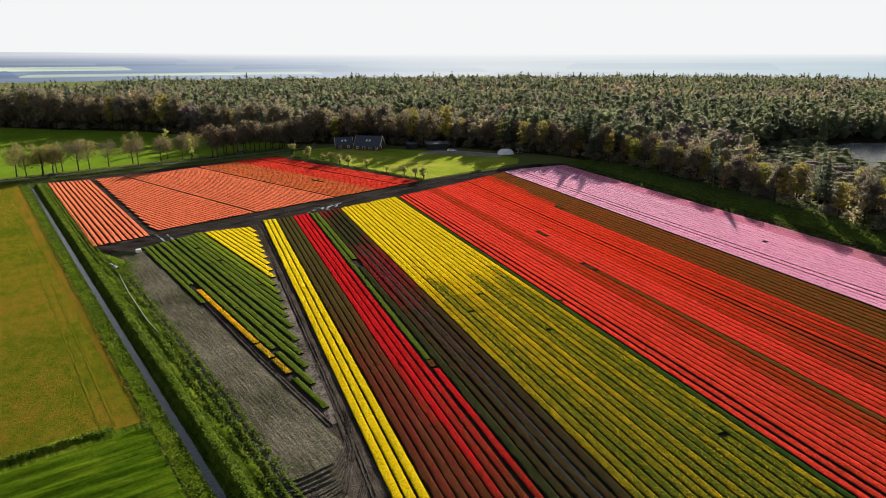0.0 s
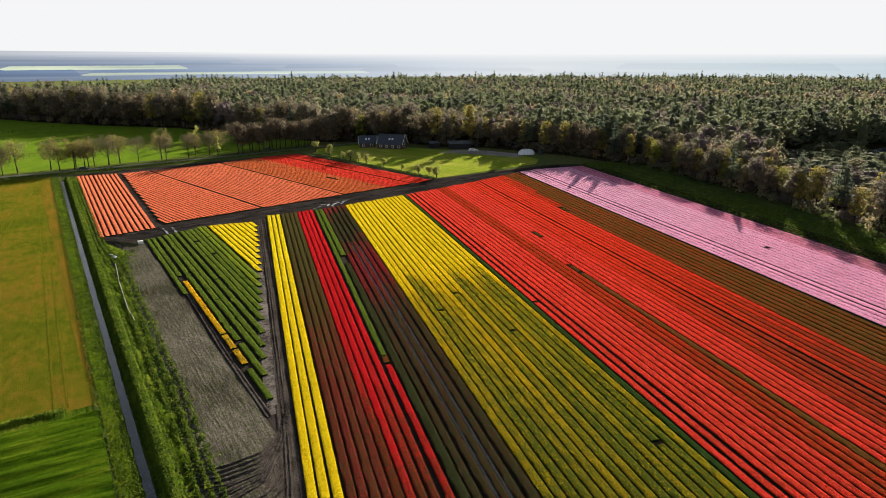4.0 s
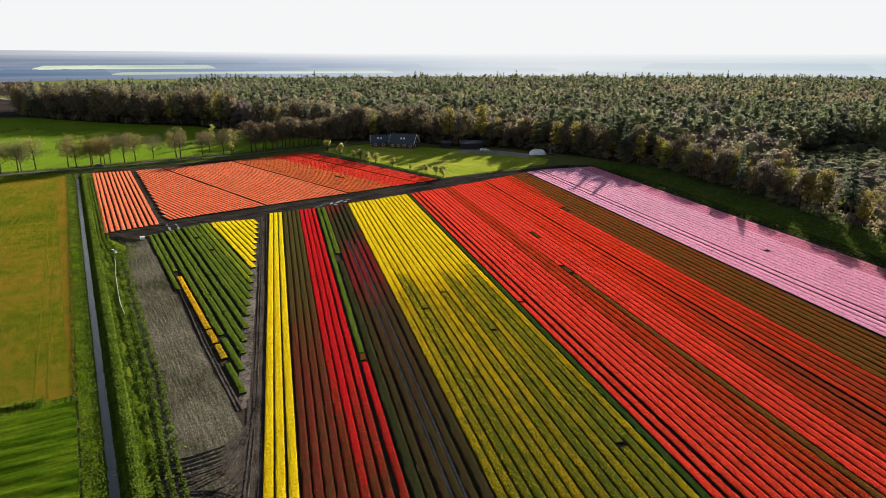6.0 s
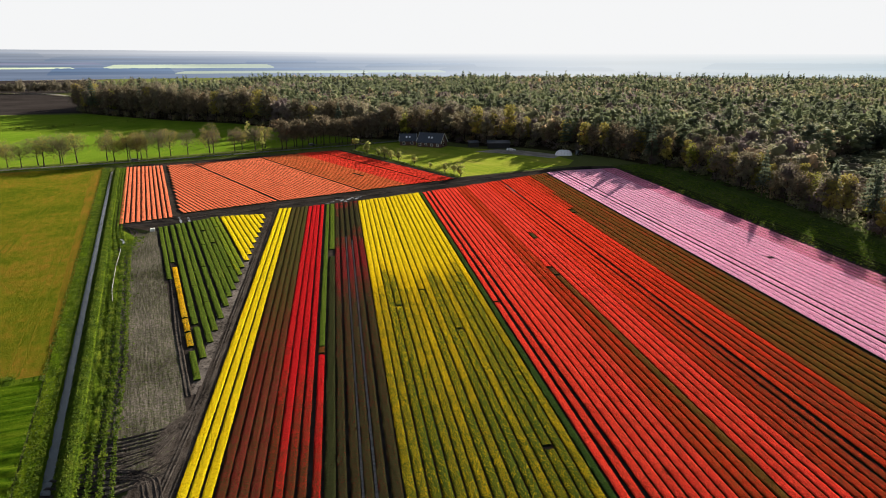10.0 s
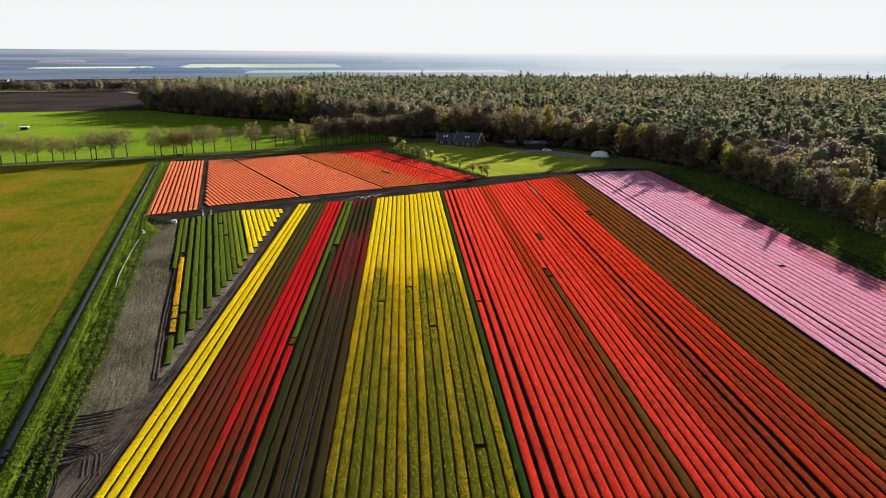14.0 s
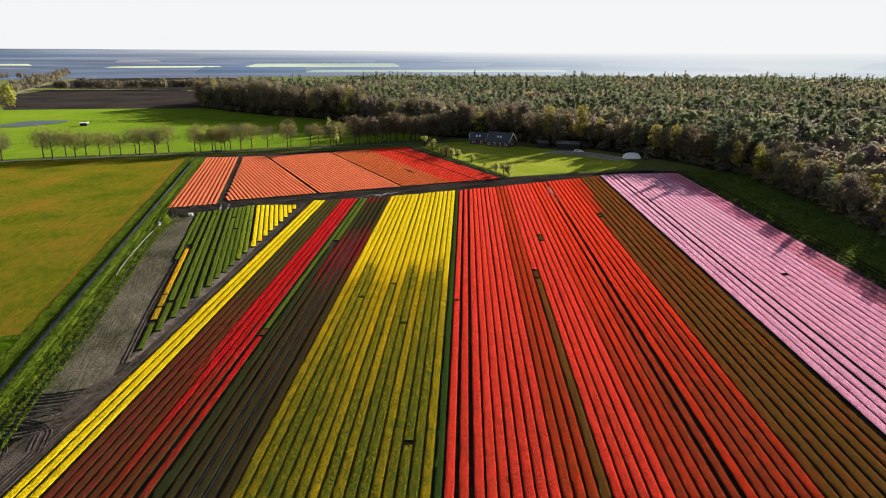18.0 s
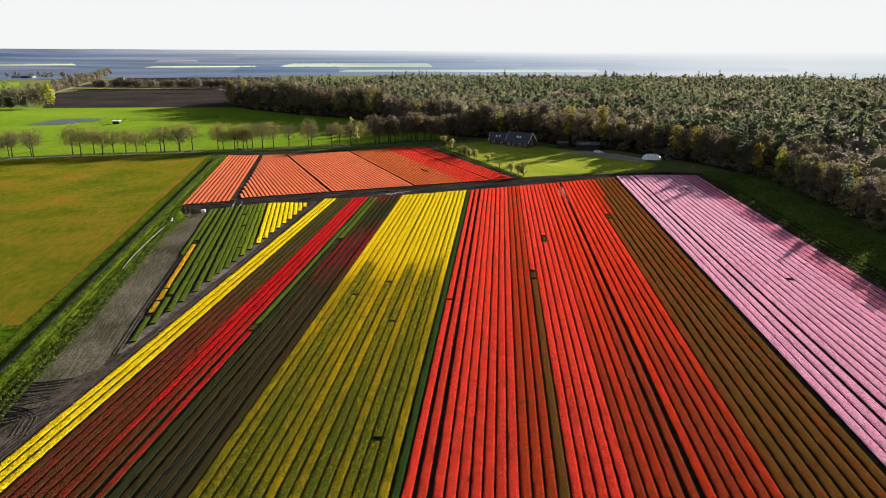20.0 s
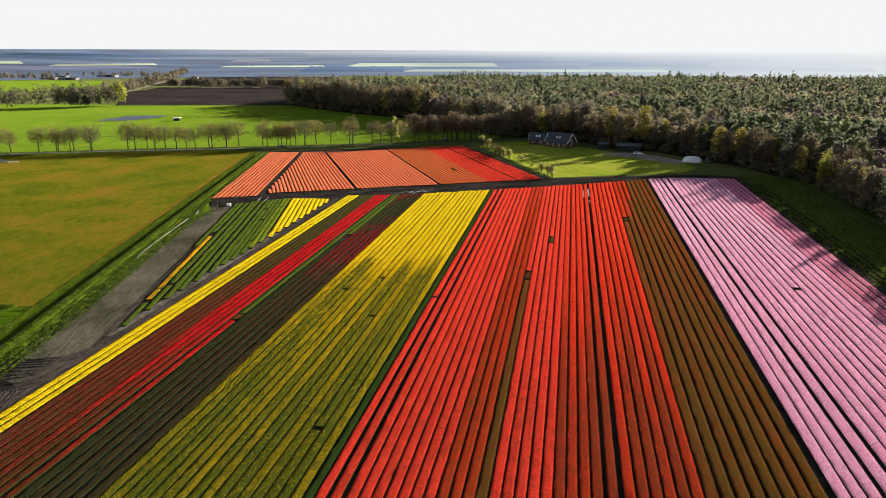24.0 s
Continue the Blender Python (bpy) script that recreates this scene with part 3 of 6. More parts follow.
LOOKS = {
    "yellow": "bright yellow tulips in full bloom", "yellow_mixed": "thinning yellow tulips",
    "red": "orange-red tulips in full bloom", "fading_red": "red tulips fading to dull brown", "dull_red": "dull red tulips past full bloom", "crimson": "crimson tulips in bloom",
    "brown": "brownish spent tulips", "rust": "rust-brown spent tulips", "maroon": "dark maroon tulips",
    "olive": "dark olive headed tulips", "dusk": "dark olive and maroon fading tulips", "dark_green": "dark green headed tulips", "orange": "salmon orange tulips in bloom", "dull_orange": "dull orange tulips",
    "pink": "pale pink tulips in full bloom", "dull_pink": "thin pink tulips", "green": "green headed tulips",
    "gold": "golden yellow tulips", "green_yellow": "green and yellow tulips",
}


# share of the plants that still carry a flower: near, and far along the field
SHARES = {"yellow": (0.9, 0.9), "yellow_mixed": (0.48, 0.95), "red": (0.62, 0.7), "fading_red": (0.4, 0.6), "dull_red": (0.55, 0.55), "crimson": (0.45, 0.9), "dusk": (0.25, 0.45), "dark_green": (0.12, 0.12), "brown": (0.36, 0.25), "rust": (0.22, 0.22),
          "maroon": (0.5, 0.5), "olive": (0.30, 0.30), "orange": (0.9, 0.9), "dull_orange": (0.6, 0.6), "pink": (0.9, 0.9), "dull_pink": (0.6, 0.6), "green_yellow": (0.3, 0.3), "green": (0.12, 0.12), "gold": (0.7, 0.7)}


def head_mesh(kind, y, length, width, height, turn):
    """Upright flower heads, standing proud of the leaves and ragged along the bed's sides."""
    n = int(76 * length * width)
    u, l = rng.uniform(-0.515, 0.515, n) * width, rng.uniform(0, length, n)
    wy = y + l * math.cos(turn)
    a, b = SHARES[kind]
    keep = rng.random(n) < np.interp(wy, [20, 75, 110, 150, 172], [1.0, 0.8, 0.4, 0.12, 0.0]) * np.interp(wy, [60, 175], [a, b]) * rng.uniform(0.75, 1.2)
    u, l, wy = u[keep], l[keep], wy[keep]
    n = len(u)
    if n < 3:
        return None
    sz = np.interp(wy, [20, 75, 160], [0.050, 0.064, 0.12]) * rng.uniform(0.7, 1.3, n)
    z = height * (0.95 - 0.25 * (np.abs(u) / width > 0.49)) + rng.uniform(-0.03, 0.05, n)
    w, tilt = rng.uniform(0, 2 * math.pi, n), rng.normal(0, 0.5, n)
    c = np.stack([u, l, z], 1)
    side = np.stack([np.cos(w), np.sin(w), np.zeros(n)], 1) * sz[:, None] * 0.75
    rise = np.stack([-np.sin(w) * np.sin(tilt), np.cos(w) * np.sin(tilt), np.cos(tilt)], 1) * sz[:, None] * 1.3
    tri = np.stack([c - side, c + side, c + rise], 1)
    return mesh_from("blossom", tri.reshape(-1, 3), np.arange(n * 3).reshape(n, 3), HEADS[M[kind].name])


def bed(kind, x, y, length, width, turn=0.0, height=0.36, group="tulip beds"):
    if length < 1.0:
        return
    step = 0.7 if y < 130 else 0.9
    cap, side = bed_meshes(length, width, height * (0.8 if kind in ("green", "olive", "dusk", "dark_green") else 1.0), M[kind], step)
    root = tagged(new("tulip_bed"), "raised bed of " + LOOKS[kind] + " on dark soil", "flower bed", group)
    root.matrix_world = pose(x, y, 0.012, 0, 0, math.degrees(turn))
    part("bloom_cover", cap, root)
    if y < 165:
        heads = head_mesh(kind, y, length, width, height * (0.8 if kind in ("green", "olive", "dusk", "dark_green") else 1.0), turn)
        if heads:
            tagged(part("blossom", heads, root), kind="stuff")
    part("leaf_skirt", side, root)


NEAR = 22.0


def row(kind, x0, width, pieces=None, group="tulip beds"):
    """A bed that runs straight away from x0 (its near-left corner), in pieces (kind, from, to)."""
    end = far_end(x0 + width / 2) + random.uniform(-0.5, 0.5)
    for k, a, b in pieces or [(kind, NEAR, end)]:
        b = min(b, end)
        bed(k, x0 + width / 2, a, b - a, width, group=group)


# three yellow beds
for i in range(3):
    row("yellow", -4.42 + i * 1.53, 1.19, group="yellow tulip beds")
# spent beds, then crimson ones with wheel tracks
x = 0.22
for i in range(4):
    row("brown", x, 1.16, [("brown", NEAR, 96), ("brown", 96, 300)], "spent tulip beds")
    x += 1.38
for i in range(3):
    row("crimson", x, 1.16, group="crimson tulip beds")
    x += 1.38
x += 0.12
row("crimson", x, 1.08, group="crimson tulip beds")
x += 1.75
row("crimson", x, 1.08, [("crimson", NEAR, 91), ("rust", 92, 94.5), ("green", 95.2, 300)], "crimson tulip beds")
x += 1.52
for i in range(6):
    pieces = [("dusk", NEAR, 300)] if i else [("olive", NEAR, 151), ("green", 158, 300)]
    row("olive", x, 1.40 if i in (0, 5) else 1.16, pieces, "dark tulip beds")
    x += 1.638
# sixteen beds of yellow, then one green bed
x = 23.1
BREAK = {13: 56.7, 3: 112.0, 7: 121.0, 10: 98.0}
for i in range(16):
    if i in BREAK:
        row("", x, 1.24, [("yellow_mixed", NEAR, BREAK[i]), ("yellow_mixed", BREAK[i] + 1.1, 300)], "thinning yellow tulip beds")
    else:
        row("yellow_mixed", x, 1.24, group="thinning yellow tulip beds")
    x += 1.515
row("dark_green", x + 0.05, 1.0)
# the red field
x = 48.75
row("red", x, 1.18, [("red", NEAR, 111.2), ("red", 112.0, 300)], "red tulip beds")
x += 1.80
row("red", x, 1.18, group="red tulip beds")
x += 1.88
for i in range(7):
    row("red", x, 1.25, group="red tulip beds")
    x += 1.53
for i in range(3):
    row("dull_red", x, 1.25, group="red tulip beds")
    x += 1.53
row("rust", x, 1.25, [("rust", NEAR, 126), ("brown", 127.5, 132), ("red", 133.5, 300)], "red tulip beds")
x += 1.53
for i in range(9):
    if i == 2:
        row("", x, 1.25, [("red", NEAR, 159), ("brown", 160.2, 164.8), ("red", 166, 300)], "red tulip beds")
    else:
        row("red" if i < 5 else "fading_red", x, 1.25, group="red tulip beds")
    x += 1.53
x += 0.3
row("fading_red", x, 1.22, group="red tulip beds")
x += 1.95
for i in range(6):
    row("fading_red", x, 1.30, group="red tulip beds")
    x += 1.60
for i in range(8):
    if i < 3:
        turn_y = 205 - 9 * i
        pieces = [("rust", NEAR, 188), ("brown", 189.5, 192.5), ("dull_red", 194, 300)] if i == 0 else [("rust", NEAR, turn_y), ("dull_red", turn_y + 0.1, 300)] if i == 1 else [("rust", NEAR, 222), ("dull_red", 222.1, 300)]
    else:
        pieces = None
    row("rust", x, 1.48, pieces, "rust-brown tulip beds")
    x += (110.2 - 95.6) / 8
# the pink field
x = 110.3
for i in range(3):
    row("pink", x, 1.56, group="pink tulip beds")
    x += 1.86
x += 0.35
row("pink", x, 1.75, group="pink tulip beds")
x += 2.5
for i in range(15):
    kind = "pink" if i < 11 else "dull_pink"
    if i == 5:
        row("", x, 1.5, [("pink", NEAR, 130.5), ("pink", 132.5, 300)], "pink tulip beds")
    else:
        row(kind, x, 1.56, group="pink tulip beds")
    x += 1.86

# beds along the ditch: green ones, a golden one and a yellow triangle
A_B = radians(15.6)


def slant(kind, s, l0, l1, width, ang, group):
    c, k = math.cos(ang), math.sin(ang)
    bed(kind, s * c - l0 * k, s * k + l0 * c, l1 - l0, width, ang, group=group)


def l_at_x(s, xx, ang):
    return (s * math.cos(ang) - xx) / math.sin(ang)


def l_top(s, ang, pts):
    """Where the line s meets the far border given by points."""
    c, k = math.cos(ang), math.sin(ang)
    for l in np.arange(330, 60, -0.25):
        px, py = s * c - l * k, s * k + l * c
        if py < np.interp(px, [p[0] for p in pts], [p[1] for p in pts]):
            return l
    return 60


TOP_B = [(-45, 188), (-39.7, 190.5), (-24, 202), (-9, 203.5), (0, 205)]
s = 13.2
for i in range(12):
    wide = 0.45 if i in (1, 2, 4, 5) else 0.0
    top = l_top(s + 0.6, A_B, TOP_B) - random.uniform(0, 0.6)
    low = max(l_at_x(s + 0.6, -8.3, A_B), 80) + random.uniform(-0.6, 0.6)
    if i == 0:
        slant("green", s + 0.55, 140, top, 1.1, A_B, "headed tulip beds")
    elif i == 1:
        slant("green", s + 0.55, 154, top, 1.1, A_B, "headed tulip beds")
        for a, b in ((113, 149), (105.5, 112.3), (98, 104.6)):
            slant("gold", s + 0.75, a, b, 1.15, A_B, "headed tulip beds")
        slant("green", s + 0.75, 84, 96, 1.1, A_B, "headed tulip beds")
    else:
        kind, cut = "green" if i < 10 else "green_yellow", random.uniform(low + 8, max(low + 9, top - 12))
        slant(kind, s + 0.55, low, cut, 1.20, A_B, "headed tulip beds")
        slant(kind, s + 0.55, cut + random.choice((0.4, 0.7, 1.8)), top, 1.20, A_B, "headed tulip beds")
    s += 1.40 + wide
s = 32.3
for i in range(9):
    top = l_top(s + 0.6, A_B, TOP_B) - random.uniform(0, 0.5)
    slant("yellow", s + 0.6, l_at_x(s + 0.6, -8.0, A_B) + random.uniform(-0.4, 0.4), top, 1.25, A_B, "yellow tulip beds")
    s += 1.52
# orange beds beyond the headland
TOP_O = [(-84.5, 311), (-66, 313.5), (-50, 318.5), (-22, 332), (0, 347), (17.5, 353), (40, 360)]
A_L = radians(14.9)
cl, sl = math.cos(A_L), math.sin(A_L)
s0 = -53.2 * cl + 198.2 * sl
for i in range(10):
    s = s0 + 1.63 * i
    near = 196.5 + (206.0 - 198.5) * i / 10
    l0 = (near - (s + 0.6) * sl) / cl
    slant("orange", s + 0.62, l0 + random.uniform(-0.3, 0.3), l_top(s + 0.6, A_L, TOP_O), 1.15, A_L, "orange tulip beds")
A_O = radians(27.3)
co, so = math.cos(A_O), math.sin(A_O)
s = 62.5
i = 0
while s < 176:
    # near end on the headland's border; short beds start from the slanting side track
    best = None
    for l in np.arange(60, 340, 0.25):
        px, py = (s + 0.6) * co - l * so, (s + 0.6) * so + l * co
        if py > 208.2 + (px + 37) * 0.475:
            best = l
            break
    top = l_top(s + 0.6, A_O, TOP_O)
    side = None
    for l in np.arange(top, best, -0.25):
        px, py = (s + 0.6) * co - l * so, (s + 0.6) * so + l * co
        if px > -36.6 - (py - 207.5) * 0.268:
            side = l
            break
    if side and side - best > 1.5:
        kind = "orange" if s < 131 else ("dull_orange" if s < 153 else "red")
        if 146.0 < s < 147.5:
            slant(kind, s + 0.6, best, 227, 1.08, A_O, "orange tulip beds")
            slant(kind, s + 0.6, 236, side, 1.08, A_O, "orange tulip beds")
        else:
            slant(kind, s + 0.6, best + random.uniform(-0.3, 0.3), side, 1.08, A_O, "orange tulip beds" if kind != "red" else "red tulip beds")
    s += 1.51 + (0.9 if abs(s - 96) < 0.76 or abs(s - 130) < 0.76 or abs(s - 164) < 0.76 else 0.0)

# old ridges on the pasture strip
for i, xx in enumerate((149.6, 151.4, 153.4, 156.0, 157.9, 159.8, 161.7, 163.6)):
    for a, b in ((60, 262),) if i < 3 else ((70 + 3 * i, 120 + 5 * i), (128 + 5 * i, 215 - 5 * i)):
        bed("olive" if i < 3 else "green", xx, a, b - a, 1.0, height=0.36 if i < 3 else 0.2, group="overgrown beds")


# ---------------------------------------------------------------- trees
def leaf_cards(centres, size, squash=0.8):
    """Small leaf clumps: one folded quad at each centre, turned at random."""
    n = len(centres)
    a = rng.normal(size=(n, 3))
    a /= np.linalg.norm(a, axis=1, keepdims=True)
    b = np.cross(a, rng.normal(size=(n, 3)))
    b /= np.linalg.norm(b, axis=1, keepdims=True) + 1e-9
    r = size * rng.uniform(0.6, 1.3, (n, 1))
    quad = np.stack([centres - a * r, centres - b * r * squash * 0.6, centres + a * r, centres + b * r * squash * 0.6], 1)
    quad[:, 1, 2] -= 0.25 * r[:, 0]
    quad[:, 3, 2] -= 0.25 * r[:, 0]
    return quad.reshape(-1, 3), np.arange(n * 4).reshape(n, 4)


def leaf_tris(centres, size):
    """Cheaper clumps for far woods: one triangle each."""
    n = len(centres)
    a = rng.normal(size=(n, 3, 3))
    a[:, :, 2] *= 0.75
    a -= a.mean(axis=1, keepdims=True)
    a /= np.linalg.norm(a, axis=2, keepdims=True) + 1e-6
    tri = centres[:, None, :] + a * size * rng.uniform(0.6, 1.35, (n, 1, 1))
    return tri.reshape(-1, 3), np.arange(n * 3).reshape(n, 3)


def faced(cards, out):
    """Turns each card's winding to its crown's outward direction and gives its corners that direction as normal."""
    v, f = cards
    k = f.shape[1]
    q = v.reshape(-1, k, 3)
    nor = np.cross(q[:, 1] - q[:, 0], q[:, -1] - q[:, 0])
    back = (nor * out).sum(1) < 0
    q[back] = q[back][:, ::-1]
    mixed = out + rng.normal(0, 0.13, out.shape)
    mixed /= np.linalg.norm(mixed, axis=1, keepdims=True) + 1e-9
    return q.reshape(-1, 3), f, np.repeat(mixed, k, axis=0)


def crown_points(n, height, radius, base, lumps=9):
    """Points in an uneven crown made of several lumps."""
    cs = []
    for k in range(lumps):
        w = rng.uniform(0, 2 * math.pi)
        rr = radius * rng.uniform(0.1, 0.6)
        cs.append((rr * math.cos(w), rr * math.sin(w), base + (height - base) * rng.uniform(0.2, 0.85), radius * rng.uniform(0.32, 0.55)))
    cs.append((0, 0, height - radius * 0.45, radius * 0.45))
    cs = np.array(cs)[rng.integers(len(cs), size=n)]
    d = rng.normal(size=(n, 3))
    d /= np.linalg.norm(d, axis=1, keepdims=True)
    q = cs[:, 3:] * rng.uniform(0.55, 1.0, (n, 1))
    return cs[:, :3] + d * q * (1, 1, 0.8)


def crown_out(pts, height, base):
    """The direction in which a crown's surface faces at each point."""
    mid = np.array([0, 0, base + (height - base) * 0.40])
    d = (pts - mid) / (1, 1, 1.15)
    d /= np.linalg.norm(d, axis=1, keepdims=True) + 1e-6
    d[:, 2] += 0.25
    return d / np.linalg.norm(d, axis=1, keepdims=True)


def pine_points(n, height, radius, base):
    z = base + (height - base) * rng.uniform(0, 1, n) ** 1.25
    tier = np.round((z - base) / 1.3) * 1.3 + base + rng.normal(0, 0.15, n)
    w = rng.uniform(0, 2 * math.pi, n)
    r = radius * np.clip(1.03 - (tier - base) / (height - base), 0.02, 1) ** 0.8 * rng.uniform(0.25, 1.0, n)
    return np.stack([r * np.cos(w), r * np.sin(w), tier - r * 0.25], 1)


def limbs(height, radius, base, trunk_r, count, sides=5, forks=2, lean=0.0):
    """Trunk with limbs that fork."""
    top = np.array([lean, lean * 0.5, height * 0.86])
    pieces = [tube([(0, 0, 0), (0.05, 0, base * 0.5), (lean * 0.4, 0.05, base), top * (0.5, 0.5, 0.72), top], [trunk_r * 1.25, trunk_r, trunk_r * 0.85, trunk_r * 0.5, trunk_r * 0.12], sides + 1)]
    tips = []
    for k in range(count):
        z0 = base + (height * 0.8 - base) * (k / count) ** 1.1
        w = k * 2.4 + rng.uniform(-0.4, 0.4)
        reach = radius * rng.uniform(0.65, 1.0) * (1.0 - 0.35 * k / count)
        rise = reach * rng.uniform(0.5, 1.0)
        p0 = np.array([lean * z0 / height, 0, z0])
        p2 = p0 + (reach * math.cos(w), reach * math.sin(w), rise)
        p1 = (p0 + p2) / 2 + (0, 0, -0.12 * reach)
        r0 = trunk_r * 0.42 * (1 - 0.6 * k / count)
        pieces.append(tube([p0, p1, p2], [r0, r0 * 0.6, r0 * 0.15], 4))
        tips.append(p2)
        for j in range(forks):
            q0 = p0 + (p1 - p0) * rng.uniform(0.6, 1.0) if j == 0 else p1 + (p2 - p1) * rng.uniform(0.1, 0.6)
            q1 = q0 + rng.normal(0, 0.32, 3) * reach + (0.25 * reach * math.cos(w), 0.25 * reach * math.sin(w), 0.35 * reach)
            pieces.append(tube([q0, (q0 + q1) / 2 + (0, 0, 0.05 * reach), q1], [r0 * 0.45, r0 * 0.3, r0 * 0.08], 3))
            tips.append(q1)
    return joined(pieces), np.array(tips)


def twigs_at(tips, n, spread, size, up=0.25):
    """Thin twig blades fanning out round the limb tips."""
    c = tips[rng.integers(len(tips), size=n)] + rng.normal(0, spread, (n, 3)) * (1, 1, 0.8)
    d = rng.normal(0, 1, (n, 3)) * (1, 1, 0.7) + (0, 0, up * 2)
    d /= np.linalg.norm(d, axis=1, keepdims=True)
    s_ = np.cross(d, rng.normal(size=(n, 3)))
    s_ /= np.linalg.norm(s_, axis=1, keepdims=True) + 1e-9
    ln = size * rng.uniform(0.6, 1.4, (n, 1))
    w = 0.035 * rng.uniform(0.7, 1.5, (n, 1))
    quad = np.stack([c - d * ln - s_ * w, c - d * ln + s_ * w, c + d * ln + s_ * w * 0.4, c + d * ln - s_ * w * 0.4], 1)
    return quad.reshape(-1, 3), np.arange(n * 4).reshape(n, 4)


def clump(centre, r, squash):
    """A small uneven leaf mass: a rough twenty-sided lump and the directions in which it faces."""
    g = (1 + 5 ** 0.5) / 2
    p = np.array([(a, b * g, 0) for a in (-1, 1) for b in (-1, 1)] + [(0, a, b * g) for a in (-1, 1) for b in (-1, 1)] + [(b * g, 0, a) for a in (-1, 1) for b in (-1, 1)], float)
    p /= np.linalg.norm(p[0])
    d = np.linalg.norm(p[:, None] - p[None], axis=2)
    tris = [t for t in itertools.combinations(range(12), 3) if max(d[t[0], t[1]], d[t[1], t[2]], d[t[0], t[2]]) < 1.1]
    tris = np.array([t if np.dot(np.cross(p[t[1]] - p[t[0]], p[t[2]] - p[t[0]]), p[t[0]]) > 0 else t[::-1] for t in tris])
    w = rng.uniform(0, 6.28)
    turn = np.array([(math.cos(w), -math.sin(w), 0), (math.sin(w), math.cos(w), 0), (0, 0, 1)])
    p = p @ turn.T
    v = p * (r * rng.uniform(0.72, 1.25, (12, 1))) * (1, 1, squash)
    return np.asarray(centre) + v, tris, p


def lump(centre, r, squash):
    """The same for far trees, with eight sides."""
    p = np.array([(1, 0, 0), (0, 1, 0), (-1, 0, 0), (0, -1, 0), (0, 0, 1), (0, 0, -1)], float)
    w = rng.uniform(0, 1.57)
    p = p @ np.array([(math.cos(w), -math.sin(w), 0), (math.sin(w), math.cos(w), 0), (0, 0, 1)]).T
    tris = np.array([(0, 1, 4), (1, 2, 4), (2, 3, 4), (3, 0, 4), (1, 0, 5), (2, 1, 5), (3, 2, 5), (0, 3, 5)])
    return np.asarray(centre) + p * (r * rng.uniform(0.8, 1.3, (6, 1))) * (1, 1, squash), tris, p


def stuff_tree(kind, masses, n, size, h, r, base, form=clump, core=0.72):
    """A wood tree: uneven leaf masses with single sprays of leaves round them."""
    mids = []
    if kind == "spruce":
        for k in range(masses):
            u = k / max(1, masses - 1)
            mids.append((rng.normal(0, 0.2), rng.normal(0, 0.2), base + (h - base) * (0.12 + 0.80 * u), r * (0.95 - 0.78 * u), 0.75 + 0.9 * u))
    elif kind == "pine":
        for k in range(masses):
            u, w = k / masses, k * 2.4 + rng.uniform(-0.5, 0.5)
            rr = r * (0.62 - 0.55 * u) * rng.uniform(0.6, 1.15)
            mids.append((rr * math.cos(w), rr * math.sin(w), base + (h - base) * (0.30 + 0.62 * u), r * rng.uniform(0.42, 0.60), 0.50))
    else:
        for k in range(masses):
            u, w = k / masses, k * 2.4 + rng.uniform(-0.5, 0.5)
            rr = r * (0.60 - 0.50 * u * u) * rng.uniform(0.7, 1.1)
            mids.append((rr * math.cos(w), rr * math.sin(w), base + (h - base) * (0.18 + 0.64 * u), r * rng.uniform(0.42, 0.58), 0.85))
    vs, fs, ns, c = [], [], [], 0
    for x, y, z, q, flat in mids:
        v, f, nn = form((x, y, z), q * core, flat)
        vs.append(v)
        fs.append(f + c)
        ns.append(nn)
        c += len(v)
    m = np.array(mids)[rng.integers(len(mids), size=n)]
    d = rng.normal(size=(n, 3))
    d[:, 2] = np.abs(d[:, 2]) * 0.9 - 0.25
    d /= np.linalg.norm(d, axis=1, keepdims=True)
    pts = m[:, :3] + d * (m[:, 3:4] * rng.uniform(0.80, 1.42, (n, 1))) * np.stack([np.ones(n), np.ones(n), m[:, 4]], 1)
    v, f, nn = faced(leaf_tris(pts, size), d)
    vs.append(v)
    fs.append(f + c)
    ns.append(nn)
    v, nn = np.concatenate(vs), np.concatenate(ns)
    nn = nn * 0.75 + 0.35 * crown_out(v, h, base) + rng.normal(0, 0.10, nn.shape)
    return v, np.concatenate(fs), nn / (np.linalg.norm(nn, axis=1, keepdims=True) + 1e-9)


class Template:
    def __init__(self, trunk, bark, crown, leaf, twig=None, twig_mat=None, mass=None):
        self.meshes = [("trunk", mesh_from("trunk", *trunk, M[bark], True)), ("crown", mesh_from("crown", crown[0], crown[1], M[leaf], normals=crown[2] if len(crown) > 2 else None))]
        if twig is not None:
            self.meshes.append(("twig_haze", mesh_from("twig_haze", *twig, M[twig_mat or "twig"])))
        if mass is not None:
            self.meshes.append(("inner_crown", mesh_from("inner_crown", mass[0], mass[1], M[leaf], normals=mass[2])))

    def plant(self, x, y, scale, turn, label, category="tree", group="", name="tree", tall=1.0, z=0.0):
        root = tagged(new(name), label, category, group)
        root.matrix_world = pose(x, y, z, 0, 0, turn) @ Matrix.Diagonal((scale, scale, scale * tall, 1))
        for nm, me in self.meshes:
            ob = part(nm, me, root)
            if nm != "trunk":
                tagged(ob, kind="stuff")
        return root


